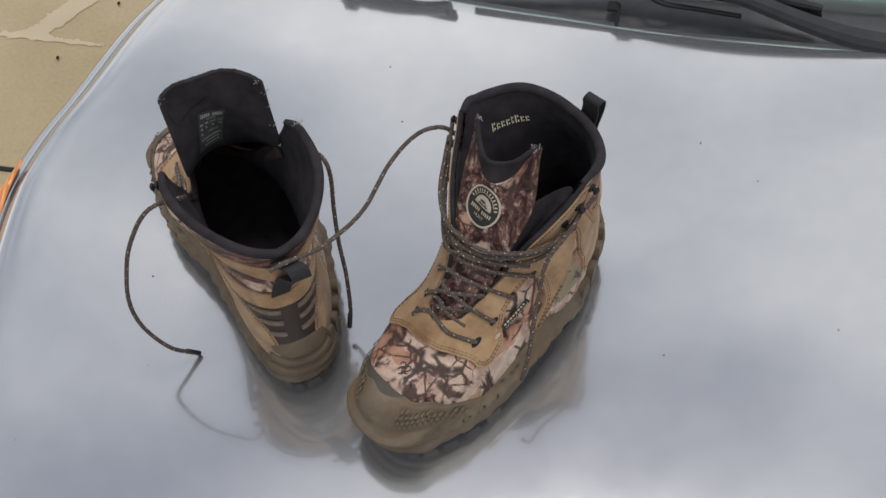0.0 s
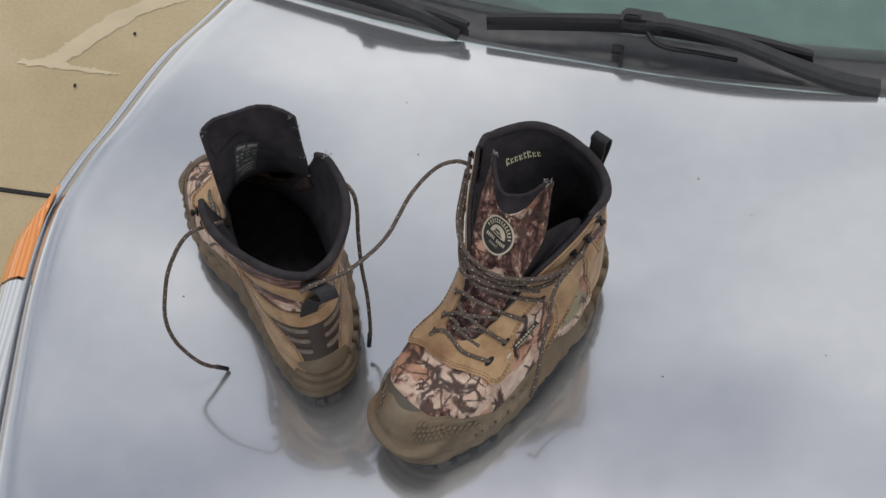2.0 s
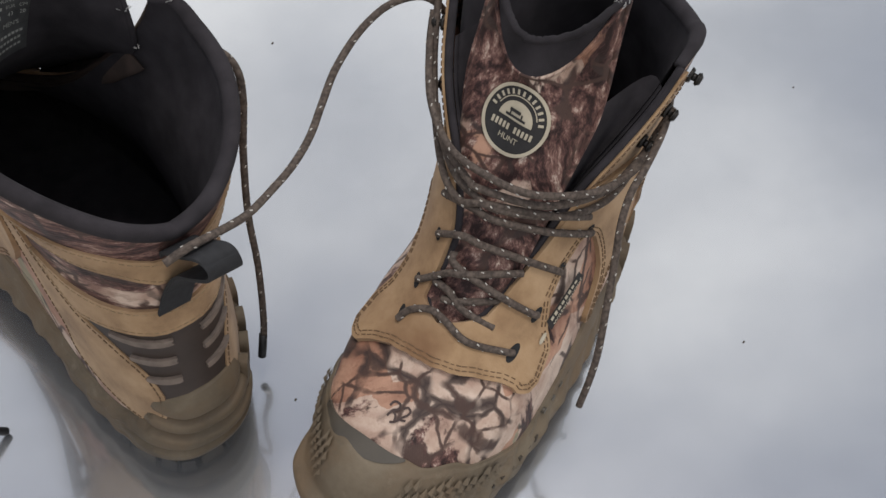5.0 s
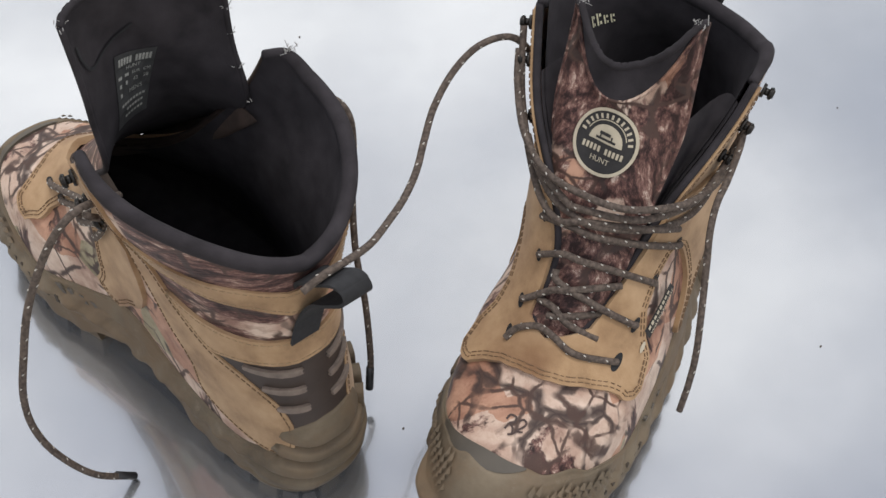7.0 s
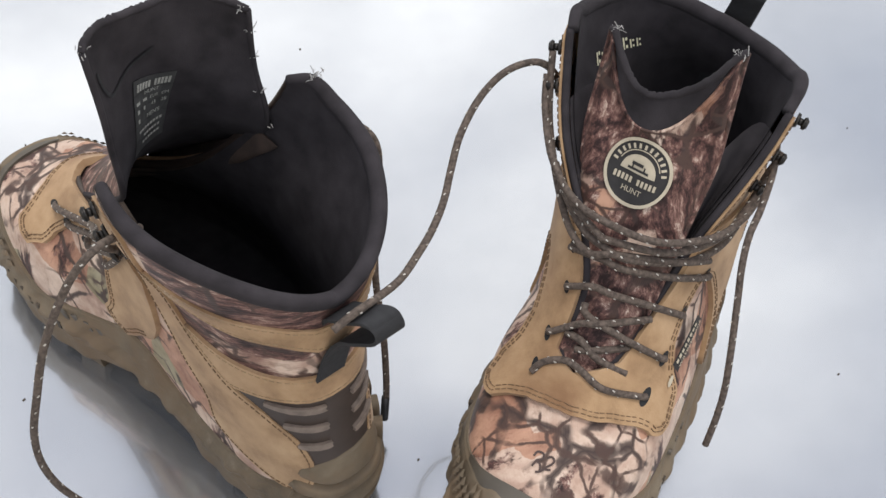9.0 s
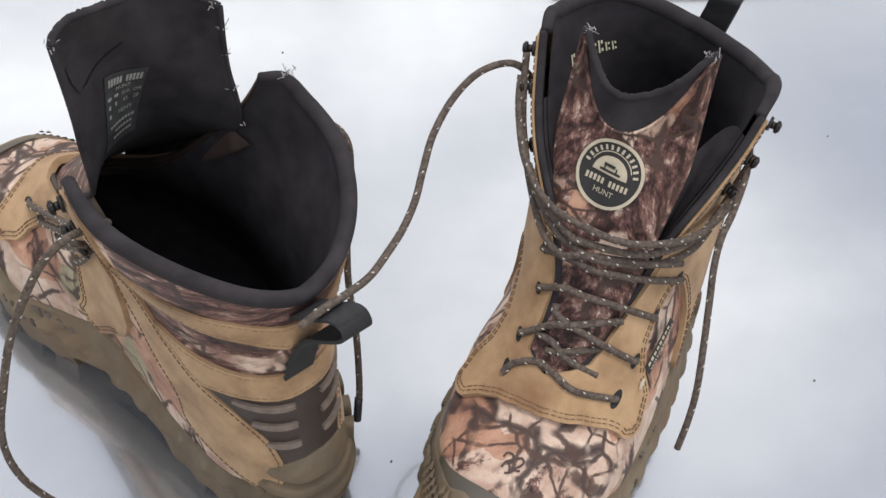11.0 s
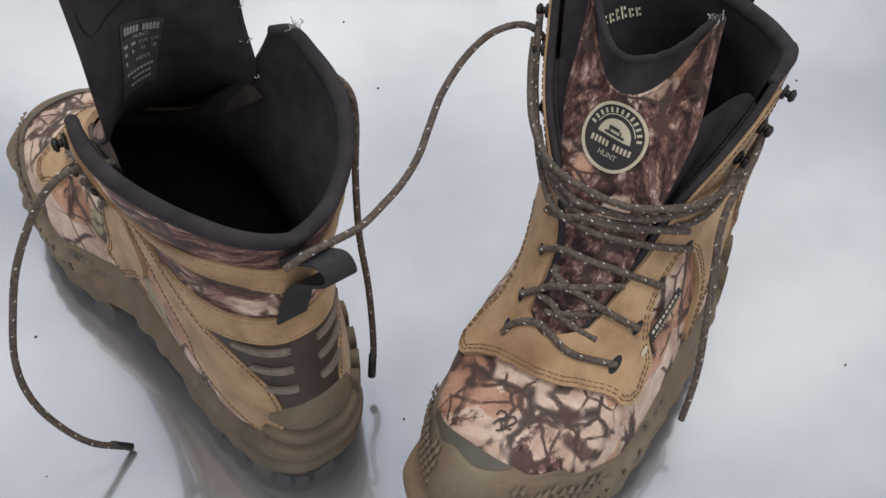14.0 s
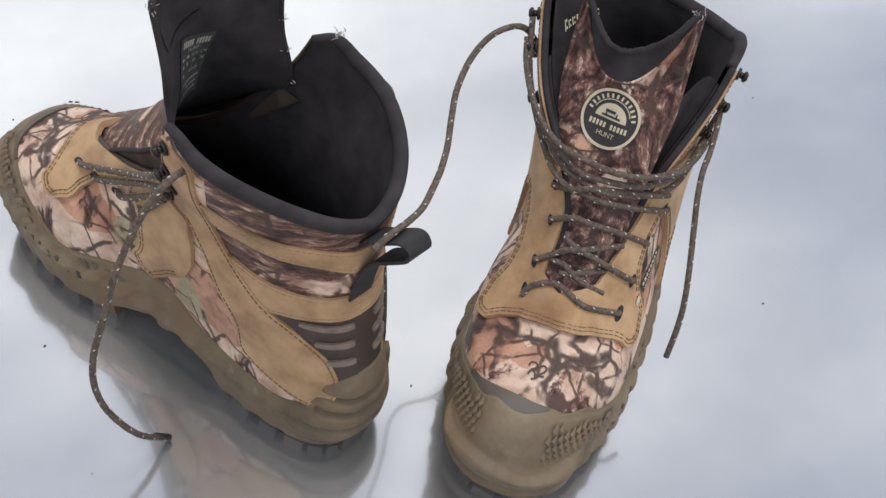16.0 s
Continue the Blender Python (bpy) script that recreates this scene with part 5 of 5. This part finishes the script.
lay("tag_dot", right_skin, 131, 0.0915, (1, 0), rings(0.0, 0.0014, 1), 0.0036, CREAM, tag, "small white dot")

# stamped bars on the ankle leather
overlay = [c for c in right_boot.children if c.name.startswith("quarter_overlay")][0]
lay("stamped_bar", right_skin, 78, 0.112, (-1, 0.1), bars([(-0.006 + k * 0.0024, 0, 0.0013, 0.0042) for k in range(5)]), 0.0021, DARK_THREAD, overlay, "small dark stamped bars", -1)

# antler-like emblem printed on the toe
upper = child(right_boot, "upper")
strokes = [[(-0.0052, 0.002), (-0.004, 0.0046), (-0.001, 0.0044), (-0.0006, 0.002), (-0.003, 0.0004), (-0.0044, -0.003)], [(-0.003, 0.0004), (-0.0008, -0.0012), (0.0, -0.0042)], [(0.0012, 0.003), (0.0032, 0.0044), (0.005, 0.003), (0.0042, 0.0008), (0.0016, -0.0022), (0.0048, -0.0018)], [(0.0016, -0.0022), (0.0002, -0.0042), (-0.002, -0.0052)]]
v, f = [], []
for s3 in strokes:
    a, b = ribbon(s3, 0.0011)
    f += [tuple(i + len(v) for i in q) for q in b]
    v += a
decal("emblem", upper, (-0.0087, 0.259, 0.082), (-1, -0.1, 0), (0, 0.4, 0.9), (v, f), EMBLEM, upper, 0.0005, "dark curled emblem")

# size label inside the open boot's tongue
tl = child(left_boot, "tongue_lining")
C2, N2 = (-0.001, 0.147, 0.2), (0, -0.98, 0.2)
R2 = (0.0225, 0.0005, -0.005)
cells = [(x, y, 0.0045, 0.0079) for x in (-0.009, -0.0045, 0, 0.0045, 0.009) for y in (-0.016, -0.008, 0.0, 0.008, 0.016)]
patch = decal("size_label", tl, C2, R2, N2, bars(cells), LABEL, tl, 0.0007, "grey printed size label")
rows2 = [(-0.0085 + k * 0.0017, 0.0155, 0.0012, 0.004) for k in range(11) if k != 5]
rows2 += [(-0.0085 + k * 0.0048, 0.0075, 0.0026, 0.0016) for k in range(2)]
rows2 += [(-0.0085, 0.0032, 0.0016, 0.002), (-0.004, 0.0032, 0.0012, 0.002), (-0.0085, -0.0015, 0.0014, 0.002)]
rows2 += [(-0.0078 + k * 0.0022, -0.0075, 0.0016, 0.0014) for k in range(8)] + [(-0.004 + k * 0.0021, -0.011, 0.0015, 0.0013) for k in range(6)]
rows2 += [(-0.005 + k * 0.0023, -0.0145, 0.0016, 0.0012) for k in range(6)]
decal("label_bar", tl, C2, R2, N2, bars(rows2), PALE_PRINT, patch, 0.0013)
for word, size, dx, dy in (("HUNT", 0.003, 0.0, 0.0112), ("EUR", 0.0026, 0.002, 0.0073), ("CM", 0.0026, 0.008, 0.0073), ("43", 0.003, 0.002, 0.0032), ("28", 0.003, 0.008, 0.0032), ("MEN'S", 0.0032, 0.002, -0.0022)):
    decal("label_word", tl, C2, R2, N2, moved(writing(word, size), dx, dy), PALE_PRINT, patch, 0.0013)
seam_line = ribbon([(-0.0275, 0.044), (-0.0265, 0.036), (-0.022, 0.0285), (-0.013, 0.0295), (0.005, 0.036)], 0.0014)
decal("tongue_stitch", tl, C2, (1, 0, 0), N2, seam_line, WEB, tl, 0.0012)

# lace holes in the facings: flat discs, the shade inside put into their colour
for boot, skin_, holes in ((right_boot, right_skin, ((-152, 0.099), (144, 0.094), (-152, 0.1095), (137.5, 0.102), (-155, 0.129), (131, 0.115), (-152, 0.144), (120, 0.124))), (left_boot, left_skin, ((-143, 0.099), (-133, 0.104), (-123, 0.11), (143, 0.099), (133, 0.104), (123, 0.11)))):
    for a, z in holes:
        lay("lace_hole", skin_, a, z, (1, 0), rings(0.0, 0.0023, 1), 0.0031, GAP, child(boot, "facing"))


# frayed edges
def fray(boot, spots, seed):
    rng = random.Random(seed)
    v, f = [], []
    for (x, y, z), count, spread, length in spots:
        for _ in range(count):
            p = Vector((x + rng.gauss(0, spread), y + rng.gauss(0, 0.001), z + rng.gauss(0, spread * 0.3)))
            d = Vector((rng.gauss(0, 0.8), rng.gauss(0, 0.5), rng.uniform(-0.1, 1.0))).normalized()
            e = Vector((rng.gauss(0, 0.6), rng.gauss(0, 0.6), rng.gauss(0, 0.6)))
            q = length * rng.uniform(0.3, 1.0)
            a, b = tube_mesh(spline([p, p + d * q * 0.5, p + (d + e * 0.6) * q], 3), 0.00022, 4)
            f += [tuple(i + len(v) for i in t) for t in b]
            v += a
    ob = sheet("frayed_edge", v, f, FRAY, boot, "loose frayed threads", smooth=False)
    ob["kind"] = "stuff"


def top_of(boot, name, key):
    return tuple(max((v.co for v in child(boot, name).data.vertices), key=key))


flap = top_of(left_boot, "collar_roll", lambda c: c.z if c.x > 0 else 0)
lefts = child(left_boot, "tongue_lining").data.vertices
edge_spots = [tuple(lefts[k * 61 + j].co) for k, j in ((43, 1), (43, 58), (40, 60), (36, 60), (31, 60), (26, 60))]
fray(left_boot, [(flap, 22, 0.002, 0.003)] + [(p, 8, 0.0012, 0.004) for p in edge_spots], 2)
ends = child(right_boot, "tongue_lip").data.vertices
tips = [tuple(ends[11 * 61 + k].co) for k in (2, 58)]
fray(right_boot, [(tips[0], 14, 0.0012, 0.003), (tips[1], 18, 0.002, 0.003)], 3)

# grit on the paint
bm = bmesh.new()
rng = random.Random(21)
spots = [(0.014, 0.393), (0.33, 0.27), (0.03, 0.31), (-0.2, 0.12)] + [(rng.uniform(-0.3, 0.6), rng.uniform(-0.3, 0.38)) for _ in range(26)]
for k, (x, y) in enumerate(spots):
    r = 0.0008 if k < 4 else rng.uniform(0.0003, 0.0007)
    bmesh.ops.create_icosphere(bm, subdivisions=1, radius=r, matrix=pose(x, y, float(hood_z(x, y)) + r * 0.3, 0, 0, rng.uniform(0, 90)) @ Matrix.Diagonal((1.5, 1, 0.5, 1)))
tagged(part("grit", bm, OUTSOLE), "fine dark grit scattered on the hood", "grit", kind="stuff")
